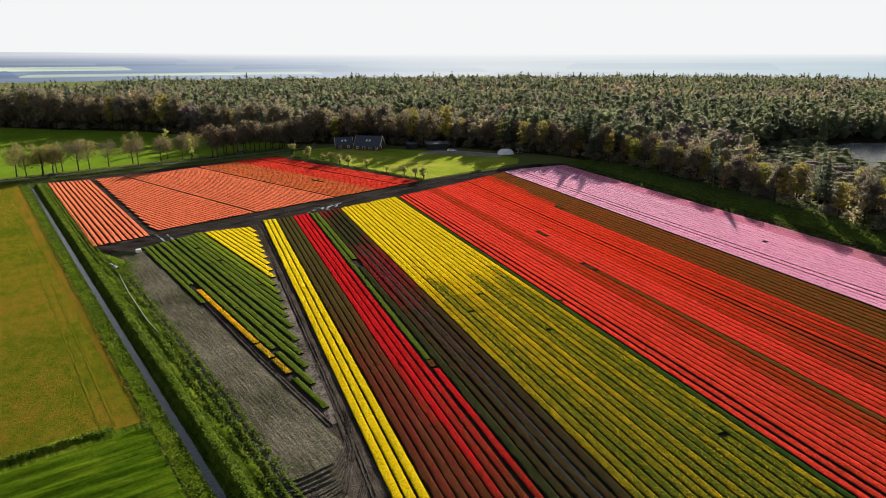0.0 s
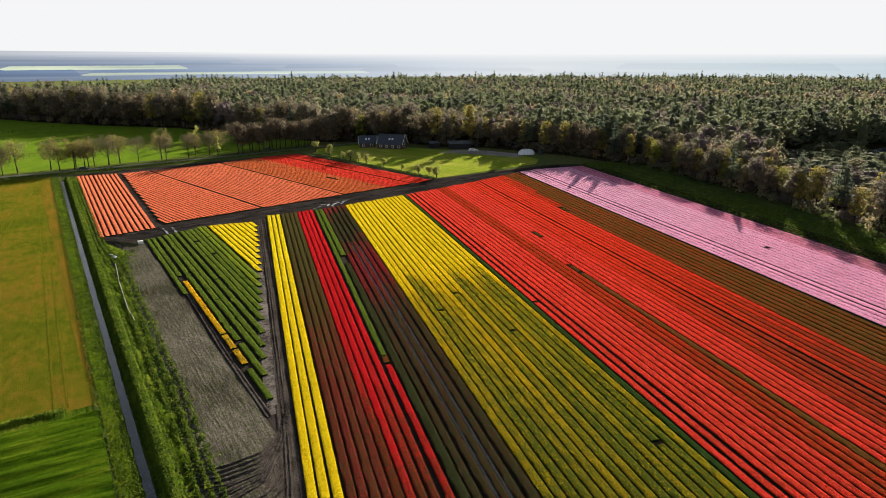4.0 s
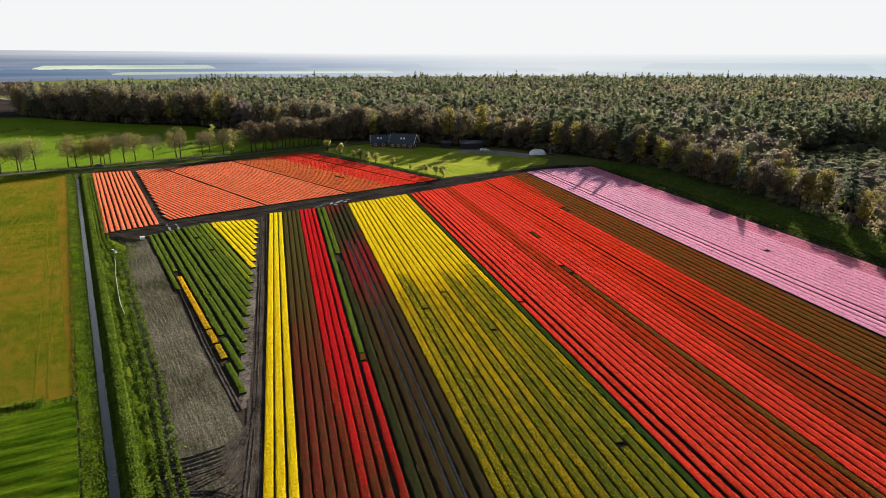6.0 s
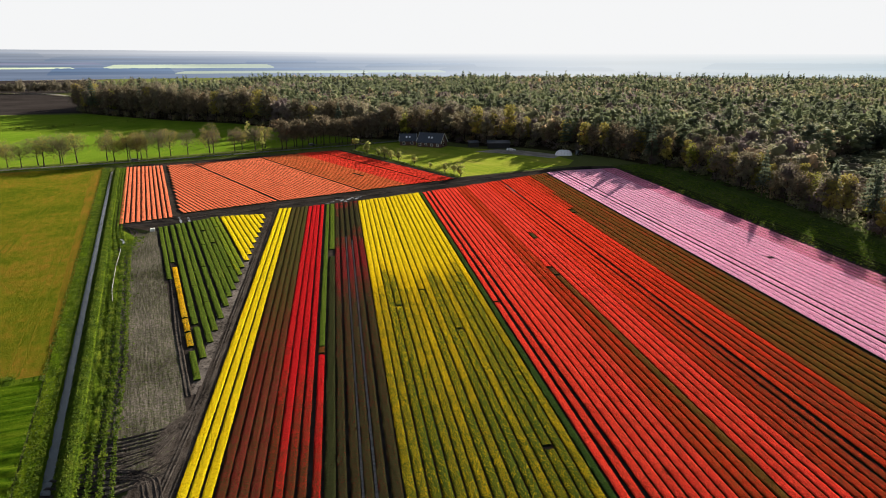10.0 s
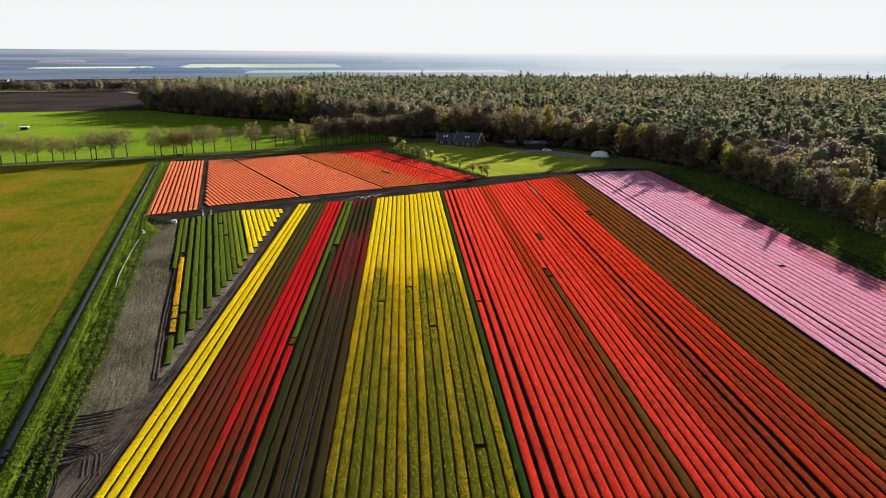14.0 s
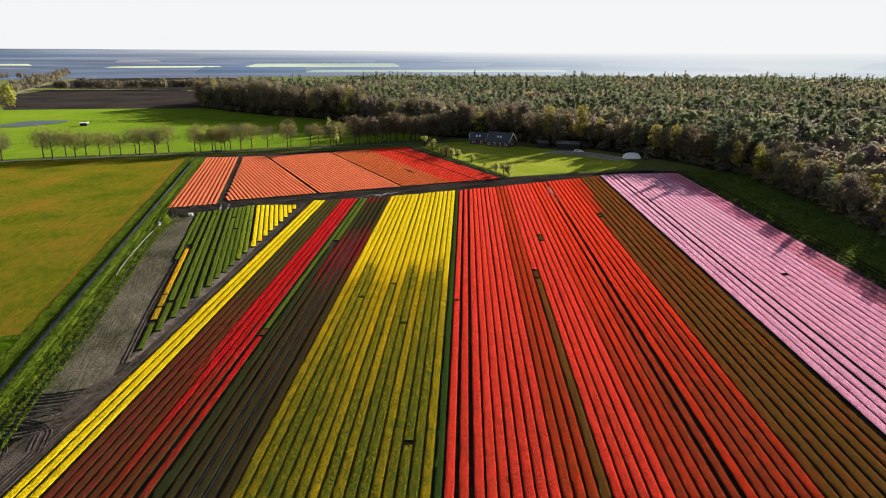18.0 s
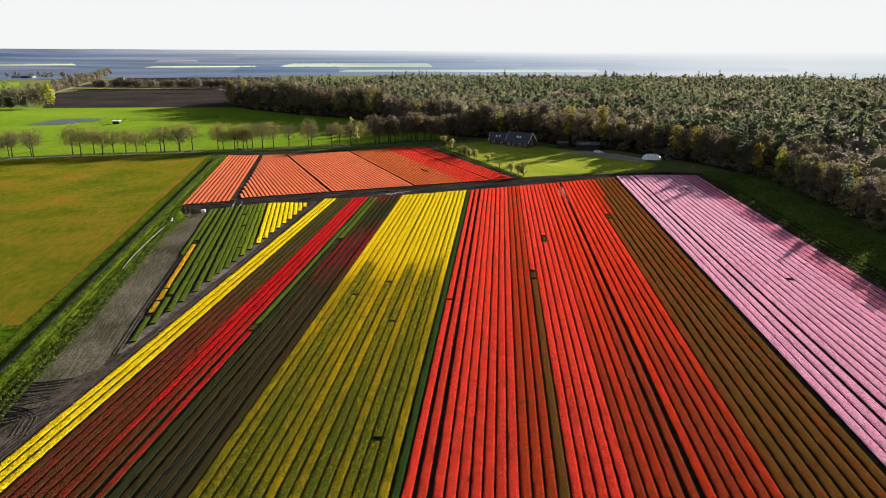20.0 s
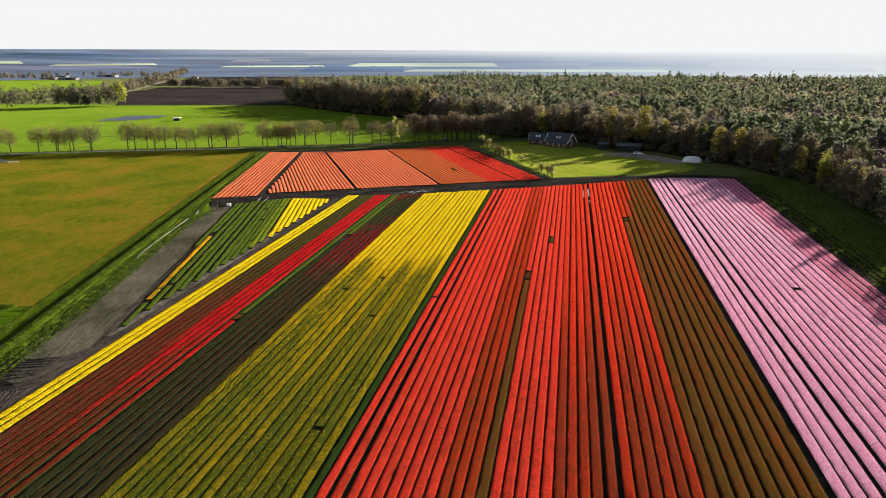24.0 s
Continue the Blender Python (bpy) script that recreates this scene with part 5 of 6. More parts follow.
# ---------------------------------------------------------------- small things in the field
def puddle(x, y, w, l, turn):
    n = 14
    pts = [(w / 2 * math.cos(2 * math.pi * k / n) * random.uniform(0.6, 1.2), l / 2 * math.sin(2 * math.pi * k / n) * random.uniform(0.75, 1.15)) for k in range(n)]
    bm = bmesh.new()
    bm.faces.new([bm.verts.new((p, q, 0)) for p, q in pts])
    ob = tagged(new("puddle", bm_mesh("puddle", bm, M["puddle"])), "shallow puddle of standing water shining on dark soil", "puddle", "puddles", "structure")
    ob.matrix_world = pose(x, y, 0.13, 0, 0, turn)


for x, y, w, l, a in ((20, 223, 1.4, 3.5, -30), (17.5, 221.5, 0.9, 4, -20), (21.5, 225.5, 1.0, 3.0, 20), (24, 226.5, 0.8, 3.0, -60), (14, 219.5, 0.7, 2.4, -50), (18.8, 219.8, 1.1, 2.0, 15), (22.8, 223.6, 0.9, 2.2, -40), (16.0, 222.8, 0.6, 2.6, 65), (25.6, 228.6, 0.7, 2.6, -62), (12.0, 217.0, 0.5, 2.0, -60), (19.2, 225.8, 0.6, 1.8, 60),
                      (15.3, 155, 0.8, 5.5, 0), (-34.2, 197, 0.8, 8, 15), (-32.4, 200, 0.8, 9, 15), (-33, 188, 0.9, 7, 15), (84.9, 233, 0.6, 18, 0), (83.05, 230, 0.55, 15, 0), (84.9, 217, 0.4, 6, 0),
                      (51.6, 224, 0.4, 6, 0), (-36, 203, 0.8, 3, 20), (-57, 215, 0.5, 5, 15)):
    puddle(x, y, w, l, a)

crate = tagged(new("bulb_crate"), "pale wooden bulb crate standing on the headland", "crate")
crate.matrix_world = pose(-40.2, 186.5, 0.03, 0, 0, 15)
for k in range(3):
    part("board", bm_mesh("board", box(1.3, 0.06, 0.22, (0, -0.5, 0.05 + 0.27 * k)), M["white"]), crate)
    part("board", bm_mesh("board", box(1.3, 0.06, 0.22, (0, 0.5, 0.05 + 0.27 * k)), M["white"]), crate)
    part("board", bm_mesh("board", box(0.06, 1.0, 0.22, (0.65, 0, 0.05 + 0.27 * k)), M["white"]), crate)
    part("board", bm_mesh("board", box(0.06, 1.0, 0.22, (-0.65, 0, 0.05 + 0.27 * k)), M["white"]), crate)
part("lid", bm_mesh("lid", box(1.4, 1.1, 0.07, (0, 0, 0.84), 0.02), M["white"]), crate)

# white plastic scraps near the crate
for k, (px, py, a) in enumerate(((-45.3, 174.5, 20), (-44.6, 173.0, 75), (-46.0, 176.0, -30))):
    bm = bmesh.new()
    bmesh.ops.create_grid(bm, x_segments=5, y_segments=3, size=0.24)
    for v in bm.verts:
        v.co.x *= 1.8
        v.co.z = 0.25 + 0.22 * math.sin(v.co.x * 2.1 + k) + 0.1 * math.sin(v.co.y * 5 + k)
    bmesh.ops.solidify(bm, geom=bm.faces[:], thickness=0.03)
    ob = tagged(new("plastic_scrap", bm_mesh("plastic_scrap", bm, M["tarp"])), "crumpled white plastic scrap on bare soil", "plastic sheet", "plastic scraps")
    ob.matrix_world = pose(px, py, 0.02, 0, 0, a)


def rut(points, width, label="churned wheel rut in dark soil"):
    """A pressed wheel track: a dark trough between two low ridges, along a curve."""
    pts = np.array(points, float)
    u = np.linspace(0, len(pts) - 1, 12 * (len(pts) - 1) + 1)
    cx = np.interp(u, range(len(pts)), pts[:, 0])
    cy = np.interp(u, range(len(pts)), pts[:, 1])
    for _ in range(6):
        cx[1:-1] = (cx[:-2] + cx[1:-1] * 2 + cx[2:]) / 4
        cy[1:-1] = (cy[:-2] + cy[1:-1] * 2 + cy[2:]) / 4
    tx_, ty_ = np.gradient(cx), np.gradient(cy)
    ln = np.hypot(tx_, ty_) + 1e-9
    nx_, ny_ = -ty_ / ln, tx_ / ln
    prof = [(-0.75, 0.07), (-0.5, 0.20), (-0.25, 0.09), (0.0, 0.085), (0.25, 0.09), (0.5, 0.20), (0.75, 0.07)]
    v = np.stack([np.stack([cx + nx_ * o * width, cy + ny_ * o * width, h + rng.normal(0, 0.02, len(cx))], 1) for o, h in prof], 1)
    k_ = len(prof)
    idx = np.arange(len(cx) * k_).reshape(-1, k_)
    f = np.stack([idx[:-1, :-1], idx[1:, :-1], idx[1:, 1:], idx[:-1, 1:]], -1).reshape(-1, 4)
    tagged(new("wheel_rut", mesh_from("wheel_rut", v.reshape(-1, 3), f, M["rut"], True)), label, "wheel rut", "wheel ruts", "structure")


for off in (0.0, 1.7):
    rut([(-6.7 + off, 206), (-6.3 + off, 150), (-6.0 + off, 100), (-6.0 + off, 80), (-6.3 + off, 66), (-6.8 + off, 52), (-6.8 + off, 20)], 0.55)
for off in (0.0, 1.6, 3.1):
    rut([(-5.8, 80 - off * 2), (-6.8 - off * 0.4, 72 - off), (-9.5, 66.5 - off * 0.8), (-14, 64.5 - off), (-19.5, 64.5 - off * 1.3)], 0.6)
for off in (0.0, 1.5):
    rut([(-6.2 - off, 54), (-8.0 - off, 59), (-11.5, 61 - off), (-17, 61.5 - off), (-20, 60.5 - off)], 0.6)
for k in range(4):
    rut([(-5.2, 84 - 1.7 * k), (-6.6 - 0.25 * k, 76 - 1.3 * k), (-9.6 - 0.2 * k, 70.6 - 1.15 * k), (-14.5, 68.8 - 1.0 * k), (-19.8 + 0.4 * k, 68.6 - 1.3 * k)], 0.26 + 0.04 * (k % 2))
for k in range(4):
    rut([(-6.2 - 0.2 * k, 67 - 2.2 * k), (-8.6 - 0.3 * k, 61.8 - 1.3 * k), (-12.2, 59.6 - 1.1 * k), (-17, 59.4 - 1.25 * k), (-21, 60.4 - 1.6 * k)], 0.26 + 0.04 * (k % 2))
for k in range(2):
    rut([(-9.2 - 0.8 * k, 48), (-10.8 - 0.8 * k, 54), (-14 - 0.3 * k, 56.6 - 0.7 * k), (-17.4 + 0.7 * k, 53.5), (-17.6 + 0.7 * k, 48)], 0.3)
for off in (0.0, 1.4):
    rut([(-44 + off, 166), (-46 + off, 176), (-45 + off, 184), (-50 + off, 193)], 0.5)
rut([(-36.6, 183), (-24, 139.5), (-15, 104), (-8.2, 80)], 0.7, "deep furrow beside the green beds")
for a, b, w in ((-50, 30, 0.7), (-46, 34, 0.6), (-30, 60, 0.6), (-10, 100, 0.7)):
    rut([(q, 201.5 + (q + 37) * 0.46 + 2.0 * math.sin(q * 0.08 + a)) for q in np.linspace(a, b, 9)], w)

# wet furrows between the dark beds, their shine given as a pale colour
for fx_, y0, y1 in ((18.05, 24, 172), (19.70, 24, 168)):
    ys_ = np.arange(y0, y1, 1.5)
    v = np.stack([np.stack([fx_ + sg * (0.15 + np.abs(rng.normal(0, 0.03, len(ys_)))), ys_, np.full(len(ys_), 0.055)], 1) for sg in (-1, 1)], 1)
    idx = np.arange(len(ys_) * 2).reshape(-1, 2)
    f = np.stack([idx[:-1, 0], idx[:-1, 1], idx[1:, 1], idx[1:, 0]], 1)
    tagged(new("wet_furrow", mesh_from("wet_furrow", v.reshape(-1, 3), f, M["wet"])), "wet wheel furrow between dark beds, its shine coloured pale", "furrow", "wet furrows", "structure")


def tufts(name, n, place, size, mat, label):
    """Rough grass: many small blades clumps."""
    p = place(n)
    v, f = leaf_tris(p, size)
    v[:, 2] = np.maximum(v[:, 2], -0.5)
    tagged(new(name, mesh_from(name, v, f, M[mat])), label, "grass", kind="stuff")


def on_bank(n):
    l = rng.uniform(30, 314, n)
    w = np.interp(l, [30, 70, 95, 170, 195, 314], [6.5, 6.5, 7.5, 7.5, 5.0, 5.0])
    ridge = np.round(rng.uniform(0, 1, n) * 4) / 4 + rng.normal(0, 0.035, n)
    s_ = DITCH + 2.0 + np.clip(ridge, 0, 1.05) * (w - 0.9)
    return np.stack([s_ * NX - l * NY, s_ * NY + l * NX, np.where(s_ < DITCH + 3.2, 0.58, 0.22) + rng.uniform(0, 0.16, n)], 1)


def on_slope(n):
    l, s_ = rng.uniform(30, 314, n), DITCH + rng.uniform(0.5, 3.2, n)
    z_ = np.interp(s_ - DITCH, [0.45, 1.1, 1.9, 2.7, 3.6], [-0.62, 0.0, 0.95, 0.85, 0.22])
    return np.stack([s_ * NX - l * NY, s_ * NY + l * NX, z_ + rng.uniform(0.02, 0.14, n)], 1)


def on_verge(n):
    l = rng.uniform(30, 325, n)
    s_ = DITCH - 0.9 - rng.uniform(0, 1, n) ** 1.5 * 3.3
    return np.stack([s_ * NX - l * NY, s_ * NY + l * NX, 0.08 + rng.uniform(0, 0.12, n)], 1)


def on_cross(n):
    l, s_ = 97.2 + rng.normal(0, 0.35, n), rng.uniform(-75, -13, n)
    return np.stack([s_ * NX - l * NY, s_ * NY + l * NX, 0.45 + rng.uniform(-0.1, 0.12, n)], 1)


def trench_ridge():
    ss = np.arange(-80, -12.5, 0.7)
    prof = [(95.3, 0.02), (96.6, 0.06), (96.95, 0.42), (97.5, 0.46), (98.6, 0.05)]
    v = np.array([[(*ditch_xy(a, l + rng.normal(0, 0.06)), h * min(1.0, (-12.3 - a) / 6) + rng.normal(0, 0.03)) for l, h in prof] for a in ss])
    idx = np.arange(len(ss) * len(prof)).reshape(-1, len(prof))
    f = np.stack([idx[:-1, :-1], idx[1:, :-1], idx[1:, 1:], idx[:-1, 1:]], -1).reshape(-1, 4)
    structure("trench_bank", mesh_from("trench_bank", v.reshape(-1, 3), f, M["bank"]), "low grassy bank of the trench", "bank")


trench_ridge()


def on_bare(n):
    u = rng.uniform(0, 1, n)
    y_ = 68 + 112 * u
    x_ = np.interp(y_, [66, 87, 126, 159, 184], [-17.5, -22.5, -33, -41.5, -44]) + np.abs(rng.normal(0, 1.6, n)) - 0.6
    return np.stack([x_, y_, 0.1 + rng.uniform(0, 0.12, n)], 1)


def on_roadside(n):
    x_ = rng.uniform(-330, 40, n)
    y_ = np.interp(x_, [p[0] for p in ROAD], [p[1] for p in ROAD]) + np.where(rng.random(n) < 0.5, -1, 1) * rng.uniform(2.6, 7, n)
    return np.stack([x_, y_, 0.1 + rng.uniform(0, 0.25, n)], 1)


def on_lawn_edge(n):
    u = rng.uniform(0, 1, n)
    return np.stack([24.5 + 44 * u + rng.normal(0.6, 0.6, n), 352 - 90 * u + rng.normal(0, 0.6, n), 0.1 + rng.uniform(0, 0.3, n)], 1)


def on_pasture(n):
    y_ = rng.uniform(60, 280, n)
    return np.stack([148.2 + rng.uniform(0, 20, n) + rng.normal(0, 0.8, n), y_, 0.15 + rng.uniform(0, 0.2, n)], 1)


tufts("bank_grass", 42000, on_bank, 0.19, "tuft", "rough grass tufts on the ditch bank")
tufts("slope_grass", 34000, on_slope, 0.15, "tuft", "rough grass on the ditch's steep bank")
tufts("verge_grass", 26000, on_verge, 0.15, "tuft", "grass tufts on the verge")
tufts("trench_grass", 2600, on_cross, 0.16, "tuft", "rough grass along the trench")
tufts("soil_weeds", 3500, on_bare, 0.28, "tuft", "weeds at the edge of the bare soil")
tufts("roadside_grass", 7000, on_roadside, 0.4, "tuft", "rough roadside grass")
tufts("fence_grass", 1800, on_lawn_edge, 0.35, "tuft", "rough grass along the lawn fence")
tufts("pasture_grass", 9000, on_pasture, 0.35, "tuft", "rough pasture grass")

# the lawn fence
fence = tagged(new("fence"), "thin wire fence with wooden posts along the lawn", "fence")
for k in range(23):
    u = k / 22
    part("post", bm_mesh("post", box(0.14, 0.14, 1.3, (24.3 + 44 * u, 351 - 90 * u, 0), 0.02), M["bark"]), fence)
for h in (0.5, 0.95, 1.2):
    part("wire", mesh_from("wire", *tube([(24.3, 351, h), (46.3, 306, h), (68.3, 261, h)], [0.02] * 3, 3), M["steel"]), fence)

# a thin ditch line and molehills on the meadow
LINE = [(-420, 290), (-280, 338), (-237, 353), (-195, 369), (-135, 393), (-96, 410), (-60, 430)]
patch("meadow_ditch", [(x, y - 0.7) for x, y in LINE] + [(x, y + 0.7) for x, y in LINE[::-1]], 0.05, M["woodfloor"], "thin dark ditch line across the meadow", "ditch")
LINE2 = [(-420, 378), (-343, 402), (-286, 420), (-224, 435), (-160, 452)]
patch("meadow_line", [(x, y - 0.3) for x, y in LINE2] + [(x, y + 0.3) for x, y in LINE2[::-1]], 0.05, M["bank"], "thin dark wheel line across the meadow", "wheel line")


def on_molehills(n):
    u, v = rng.normal(0, 1, n), rng.normal(0, 1, n)
    return np.stack([-212 + 28 * u, 508 + 11 * v + 9 * u, 0.1 + rng.uniform(0, 0.2, n)], 1)


tufts("molehill_tufts", 420, on_molehills, 0.7, "tuft", "brown tufts and molehills on the meadow")

# wheel lines in the crop
for s_ in (-12.5, -14.3, -30.5, -32.3, -48.5, -50.3, -66.5, -68.3):
    patch("crop_tramline", [ditch_xy(s_ + o, l) for o, l in ((-0.14, 98), (0.14, 98), (0.14, 322), (-0.14, 322))], 0.06, M["crop_line"], "faint wheel line in the crop", "wheel line")

def crop_curve(pts, half):
    u = np.linspace(0, len(pts) - 1, 10 * (len(pts) - 1) + 1)
    cs_ = np.interp(u, range(len(pts)), [p[0] for p in pts])
    cl_ = np.interp(u, range(len(pts)), [p[1] for p in pts])
    for _ in range(8):
        cs_[1:-1] = (cs_[:-2] + cs_[1:-1] * 2 + cs_[2:]) / 4
    left = [ditch_xy(a - half, b) for a, b in zip(cs_, cl_)]
    right = [ditch_xy(a + half, b) for a, b in zip(cs_, cl_)]
    v = np.array([(*p, 0.066) for pair in zip(left, right) for p in pair])
    idx = np.arange(len(v)).reshape(-1, 2)
    f = np.stack([idx[:-1, 0], idx[:-1, 1], idx[1:, 1], idx[1:, 0]], 1)
    structure("crop_tramline", mesh_from("crop_tramline", v, f, M["crop_line"]), "darker wheel line curving through the crop", "wheel line")


for off in (0.0, 1.8):
    crop_curve([(-13 - off, 318), (-15 - off, 290), (-21 - off, 250), (-26 - off, 200), (-28 - off, 150), (-28 - off, 100)], 0.20)
    crop_curve([(-24 - off, 322), (-27 - off, 290), (-36 - off, 240), (-43 - off, 180), (-45 - off, 100)], 0.20)
    crop_curve([(-46 - off, 322), (-48 - off, 280), (-58 - off, 220), (-63 - off, 150), (-64 - off, 100)], 0.20)

# a pale irrigation pipe on the grass bank
pipe_path = [(-43.6, 167, 0.42), (-41.8, 159, 0.46), (-40.2, 151.5, 0.42), (-37.2, 139.4, 0.46), (-35.4, 132.3, 0.44), (-33.0, 124.8, 0.40)]
tagged(new("irrigation_pipe", mesh_from("irrigation_pipe", *tube(pipe_path, [0.06] * 6, 8), M["pale_pipe"], True)), "thin pale irrigation pipe lying along the grass bank", "pipe")


# ---------------------------------------------------------------- distance
def far_field(pts, mat, label):
    patch("far_field", pts, 0.25, M[mat], label, "field")


far_field([(-694, 838), (-738, 1022), (-855, 1182), (-1006, 1195), (-1300, 1080), (-1000, 720)], "meadow", "distant yellow-green field")
far_field([(-640, 1015), (-520, 1000), (-405, 992), (-290, 1010), (-480, 1495), (-800, 1455)], "plough", "distant ploughed field")
far_field([(-803, 1460), (-480, 1500), (-470, 1530), (-820, 1510)], "gravel", "distant pale stubble strip")
far_field([(-822, 1515), (-470, 1535), (-430, 1590), (-880, 1590)], "plough", "distant ploughed field behind the stubble")
far_field([(-1500, 1600), (-960, 1560), (-900, 1480), (-1020, 1420), (-1400, 1330)], "gravel", "distant pale stubble field")
far_field([(-546, 830), (-628, 1012), (-890, 1512), (-898, 1512), (-638, 1012), (-554, 830)], "gravel", "distant pale lane")
far_field([(-568, 962), (-386, 978), (-292, 868), (-284, 870), (-380, 990), (-568, 970)], "gravel", "distant pale farm road")

def hedge_tree(h, r):
    """A far tree as a rounded crown that comes down to the ground."""
    d = rng.normal(size=(240, 3))
    d /= np.linalg.norm(d, axis=1, keepdims=True)
    bump = 0.82 + 0.3 * np.sin(d[:, 0] * 5 + rng.uniform(0, 6)) * np.sin(d[:, 1] * 5 + rng.uniform(0, 6))
    q = d * (bump * rng.uniform(0.6, 1.0, 240))[:, None]
    pts = np.stack([q[:, 0] * r, q[:, 1] * r, h * (0.52 + 0.48 * q[:, 2])], 1)
    d[:, 2] += 0.25
    return faced(leaf_tris(pts, 0.85), d / np.linalg.norm(d, axis=1, keepdims=True))


tall_trees = [hedge_tree(rng.uniform(17, 22), 6.0) for k in range(4)]
hedge_trees = [hedge_tree(rng.uniform(11, 16), 5.2) for k in range(5)]


def far_trees(pts, n, label, mat="far_twig", spread=3.0, kinds=None):
    xs, ys = [], []
    for k in range(n):
        if n > 30 and rng.random() < 0.2:
            continue
        u = k / max(1, n - 1) * (len(pts) - 1)
        i = min(int(u), len(pts) - 2)
        w = u - i
        xs.append(pts[i][0] * (1 - w) + pts[i + 1][0] * w + rng.normal(0, spread))
        ys.append(pts[i][1] * (1 - w) + pts[i + 1][1] * w + rng.normal(0, spread))
    forest_stuff("far_tree_row", "broad", np.array(xs), np.array(ys), kinds or hedge_trees, M[mat], label)


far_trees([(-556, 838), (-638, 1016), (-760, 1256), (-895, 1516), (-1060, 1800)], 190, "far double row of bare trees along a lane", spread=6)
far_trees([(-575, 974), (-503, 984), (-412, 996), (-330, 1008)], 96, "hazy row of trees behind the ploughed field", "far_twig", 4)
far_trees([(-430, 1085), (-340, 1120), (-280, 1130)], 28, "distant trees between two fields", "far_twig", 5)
far_trees([(-475, 540), (-451, 566), (-429, 574), (-412, 592), (-396, 606)], 46, "group of bare trees by the meadow", spread=6, kinds=tall_trees)
far_trees([(-396, 600), (-388, 606)], 4, "yellow-green tree at the meadow's corner", "fresh_leaf", 2.0, tall_trees)
far_trees([(-420, 570), (-408, 586)], 7, "dark evergreen trees by the meadow", "conifer", 2)
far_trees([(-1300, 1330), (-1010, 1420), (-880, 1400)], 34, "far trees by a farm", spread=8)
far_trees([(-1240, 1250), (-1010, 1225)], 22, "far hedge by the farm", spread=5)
for bx, by, ln, wd, ht in ((-995, 1380, 44, 18, 6), (-1040, 1250, 34, 14, 4), (-985, 1242, 40, 14, 4), (-1075, 1330, 26, 14, 5), (-1005, 1470, 22, 12, 5), (-744, 1336, 14, 9, 4)):
    shed(bx, by, 8, ln, wd, ht, "render_wall", "distant long farm barn with a grey roof")


BAND_R = [1640, 2000, 2500, 3100, 3800, 4650]
BAND_H = [0.4, 3.0, 10, 22, 40, 66]


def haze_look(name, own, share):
    """A far surface whose glowing colour has the daylight haze put in, dense and bright towards the sun's side."""
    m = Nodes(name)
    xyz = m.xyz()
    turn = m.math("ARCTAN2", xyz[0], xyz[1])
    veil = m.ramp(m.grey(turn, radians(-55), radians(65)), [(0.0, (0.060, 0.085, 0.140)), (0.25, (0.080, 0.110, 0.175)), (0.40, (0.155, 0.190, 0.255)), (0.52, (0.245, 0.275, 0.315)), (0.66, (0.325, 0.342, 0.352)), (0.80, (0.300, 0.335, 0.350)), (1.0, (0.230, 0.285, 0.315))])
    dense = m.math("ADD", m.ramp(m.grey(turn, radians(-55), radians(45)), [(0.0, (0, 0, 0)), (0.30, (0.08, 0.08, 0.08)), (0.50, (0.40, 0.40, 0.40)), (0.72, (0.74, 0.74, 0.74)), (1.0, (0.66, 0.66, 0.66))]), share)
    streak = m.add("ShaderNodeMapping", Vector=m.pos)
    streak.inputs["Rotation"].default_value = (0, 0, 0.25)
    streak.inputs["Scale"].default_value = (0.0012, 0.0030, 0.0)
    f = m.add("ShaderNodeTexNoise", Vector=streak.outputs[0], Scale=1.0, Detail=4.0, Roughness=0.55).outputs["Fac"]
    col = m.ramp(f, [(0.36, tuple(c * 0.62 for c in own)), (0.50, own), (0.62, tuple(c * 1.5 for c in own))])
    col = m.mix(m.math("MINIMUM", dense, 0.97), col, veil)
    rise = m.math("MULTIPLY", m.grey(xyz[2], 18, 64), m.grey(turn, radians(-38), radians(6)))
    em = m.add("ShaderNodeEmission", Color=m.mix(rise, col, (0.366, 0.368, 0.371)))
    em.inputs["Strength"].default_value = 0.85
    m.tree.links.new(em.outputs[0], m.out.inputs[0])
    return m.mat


def band_point(az, low, closer=1.0):
    """A place on the rising distance, by its compass angle and how low it lies below eye level."""
    rs, hs = [1100] + BAND_R, [0.4] + BAND_H
    j = max([0] + [i for i in range(len(rs) - 1) if (51.5 - hs[i]) / rs[i] > low])
    k = (hs[j + 1] - hs[j]) / (rs[j + 1] - rs[j])
    r = min((51.5 - hs[j] + k * rs[j]) / (low + k) if low + k > 1e-5 else 4690, 4690)
    h = 51.5 - low * r
    w = radians(az)
    return (25 + r * closer * math.sin(w), -15 + r * closer * math.cos(w), 51.5 + (h - 51.5) * closer)


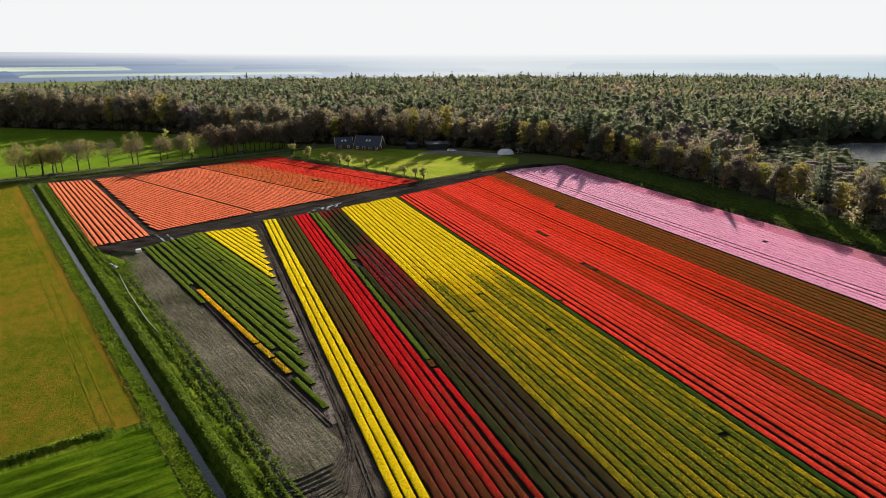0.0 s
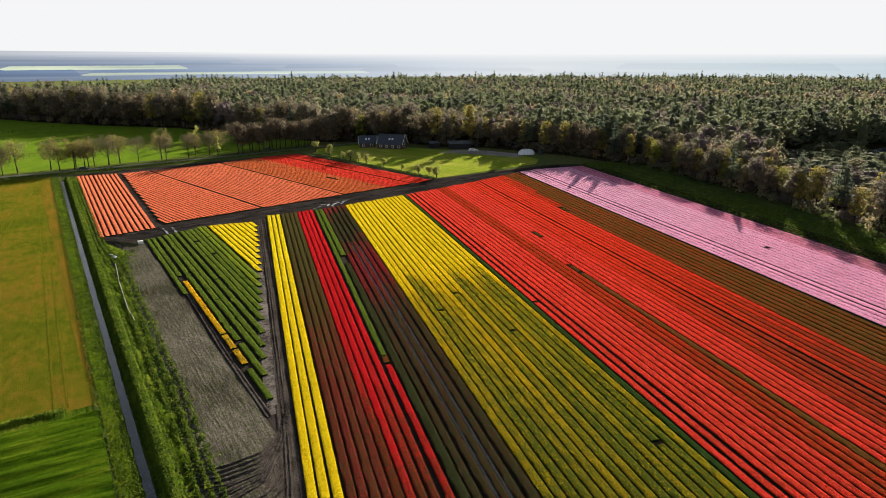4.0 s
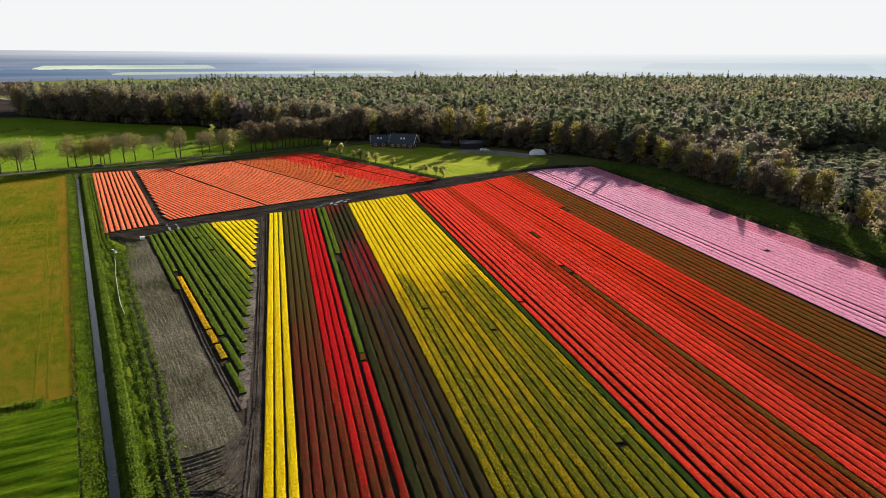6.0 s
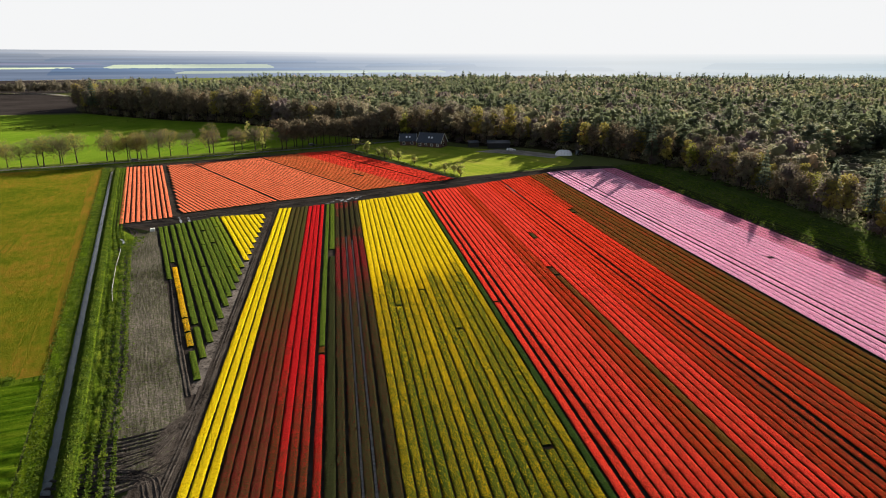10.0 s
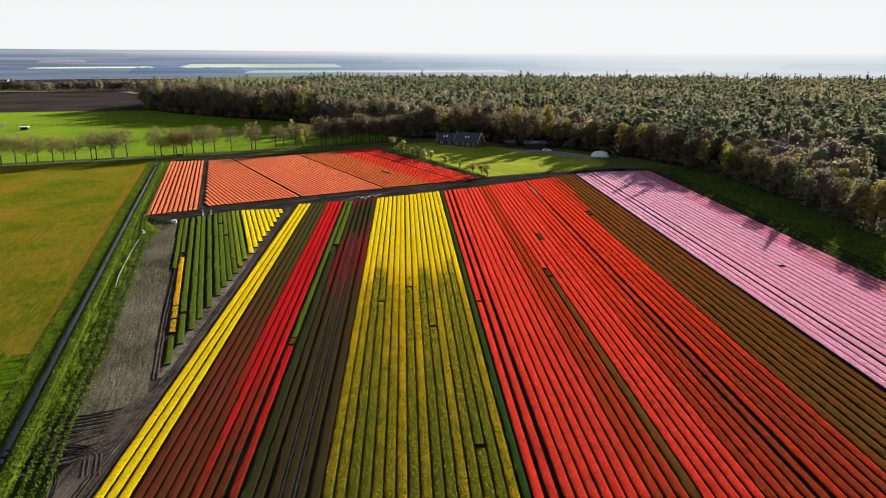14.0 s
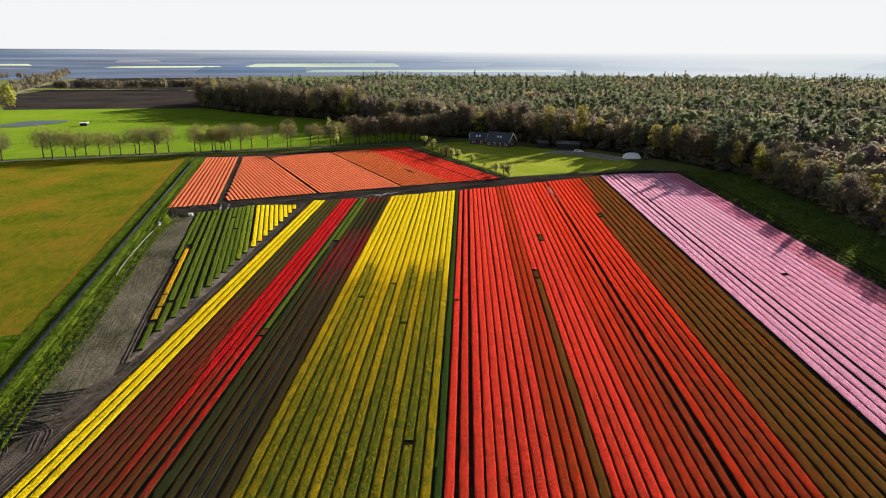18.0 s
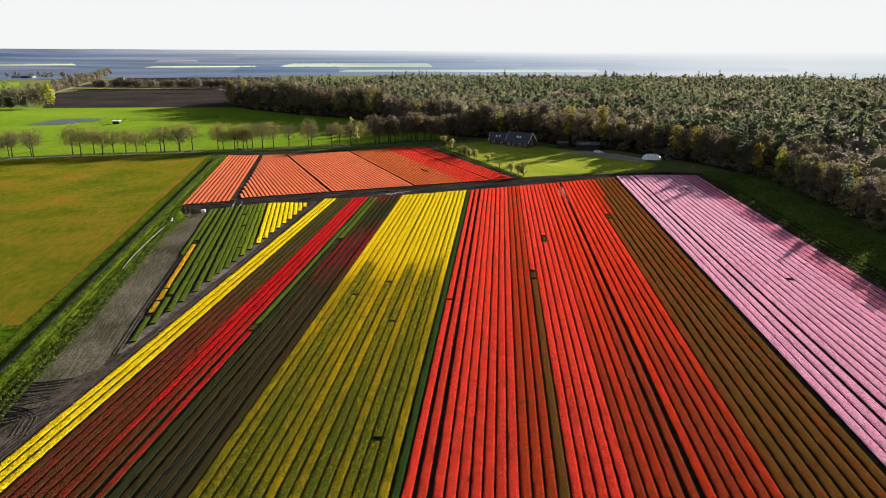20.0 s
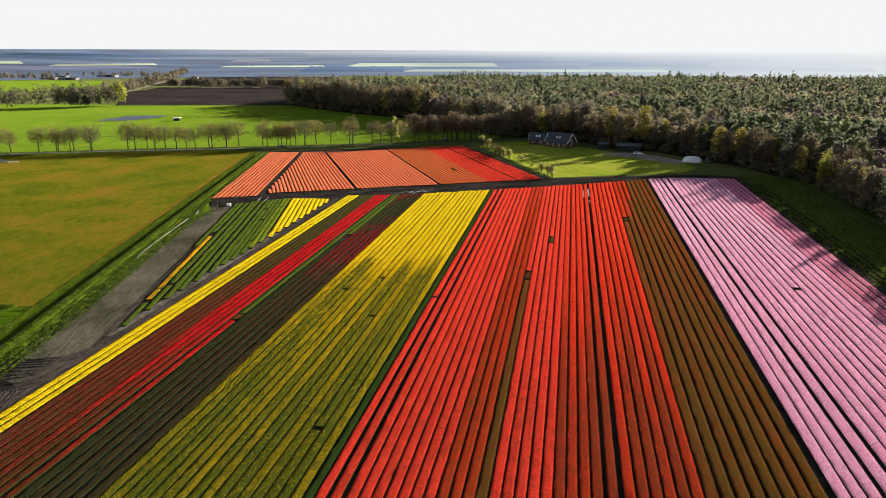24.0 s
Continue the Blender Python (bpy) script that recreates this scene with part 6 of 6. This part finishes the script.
def horizon_band():
    """The hazy distance beyond the last fields."""
    vs, fs = [], []
    n = 110
    for i in range(n + 1):
        az = -80 + 165 * i / n
        w = radians(az)
        top = float(np.interp(az, [-60, -35, -15, 5, 30, 60], [86, 84, 78, 66, 60, 56])) + 2.0 * noise.noise(Vector((i * 0.35, 0, 0)))
        for r, h in zip(BAND_R + [4700], BAND_H + [max(top, 66.2)]):
            vs.append((25 + r * math.sin(w), -15 + r * math.cos(w), min(h, top)))
    k = len(BAND_R) + 1
    for i in range(n):
        for j in range(k - 1):
            fs.append((i * k + j, (i + 1) * k + j, (i + 1) * k + j + 1, i * k + j + 1))
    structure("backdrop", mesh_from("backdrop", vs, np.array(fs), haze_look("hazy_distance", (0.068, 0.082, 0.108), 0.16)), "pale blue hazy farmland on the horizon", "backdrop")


def strip(kind, az0, az1, low0, low1, label):
    """A field or wood lying on the rising distance, with an uneven upper border."""
    n = max(6, int((az1 - az0) * 4))
    vs, bumpy = [], 0.0006 if kind == "wood" else 0.00012
    for i in range(n + 1):
        u = i / n
        thin = min(1.0, 16 * u, 30 * (1 - u))
        az = az0 + (az1 - az0) * u
        rise = (low0 - low1) * (0.25 + 0.75 * thin) + bumpy * rng.uniform(-1, 1)
        vs += [band_point(az, low0, 0.99), band_point(az, max(low0 - rise, -0.0028), 0.99)]
    idx = np.arange(len(vs)).reshape(-1, 2)
    f = np.stack([idx[:-1, 0], idx[1:, 0], idx[1:, 1], idx[:-1, 1]], 1)
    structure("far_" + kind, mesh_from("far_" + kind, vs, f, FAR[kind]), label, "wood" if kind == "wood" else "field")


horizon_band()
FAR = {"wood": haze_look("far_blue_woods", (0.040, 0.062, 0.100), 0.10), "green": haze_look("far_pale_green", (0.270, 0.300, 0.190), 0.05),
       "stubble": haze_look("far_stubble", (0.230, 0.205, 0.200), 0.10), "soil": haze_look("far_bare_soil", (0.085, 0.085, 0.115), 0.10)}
FAR_LABEL = {"wood": "far wooded strip under blue haze", "green": "far pale green field in haze", "stubble": "far stubble field in haze", "soil": "far bare field in haze"}
WEST = [
    ("wood", -44.1, -31.7, 0.0036, -0.0021),
    ("wood", -36.9, -21.5, 0.0031, -0.003),
    ("wood", -29.8, -27.7, 0.0008, -0.003),
    ("wood", -21.5, -0.7, 0.0081, 0.0016),
    ("stubble", -27.5, -24.3, 0.0097, 0.0078),
    ("green", -28.2, -19.7, 0.0176, 0.0157),
    ("green", -17.8, -5.1, 0.0177, 0.0129),
    ("green", -13.0, 2.6, 0.0253, 0.022),
    ("wood", -21.6, -12.8, 0.0256, 0.0168),
    ("wood", -7.3, -1.6, 0.0112, 0.0056),
    ("green", -40.4, -33.0, 0.0138, 0.0116),
]
EAST = [
    ("soil", -44.2, -33.0, 0.0185, 0.0142),
    ("green", -44.2, -42.1, 0.0109, 0.0075),
    ("soil", -30.7, -17.8, 0.0125, 0.0098),
    ("wood", -12.1, 2.1, 0.0212, 0.018),
    ("green", -0.9, 9.2, 0.0248, 0.0216),
    ("wood", 2.4, 11.9, 0.0177, 0.0121),
    ("stubble", 24.7, 36.5, 0.034, 0.0301),
    ("green", 30.6, 37.0, 0.0387, 0.0334),
    ("wood", 8.5, 23.3, 0.0226, 0.017),
    ("wood", 30.1, 46.4, 0.019, 0.0102),
    ("wood", 23.3, 36.5, 0.0294, 0.0232),
]
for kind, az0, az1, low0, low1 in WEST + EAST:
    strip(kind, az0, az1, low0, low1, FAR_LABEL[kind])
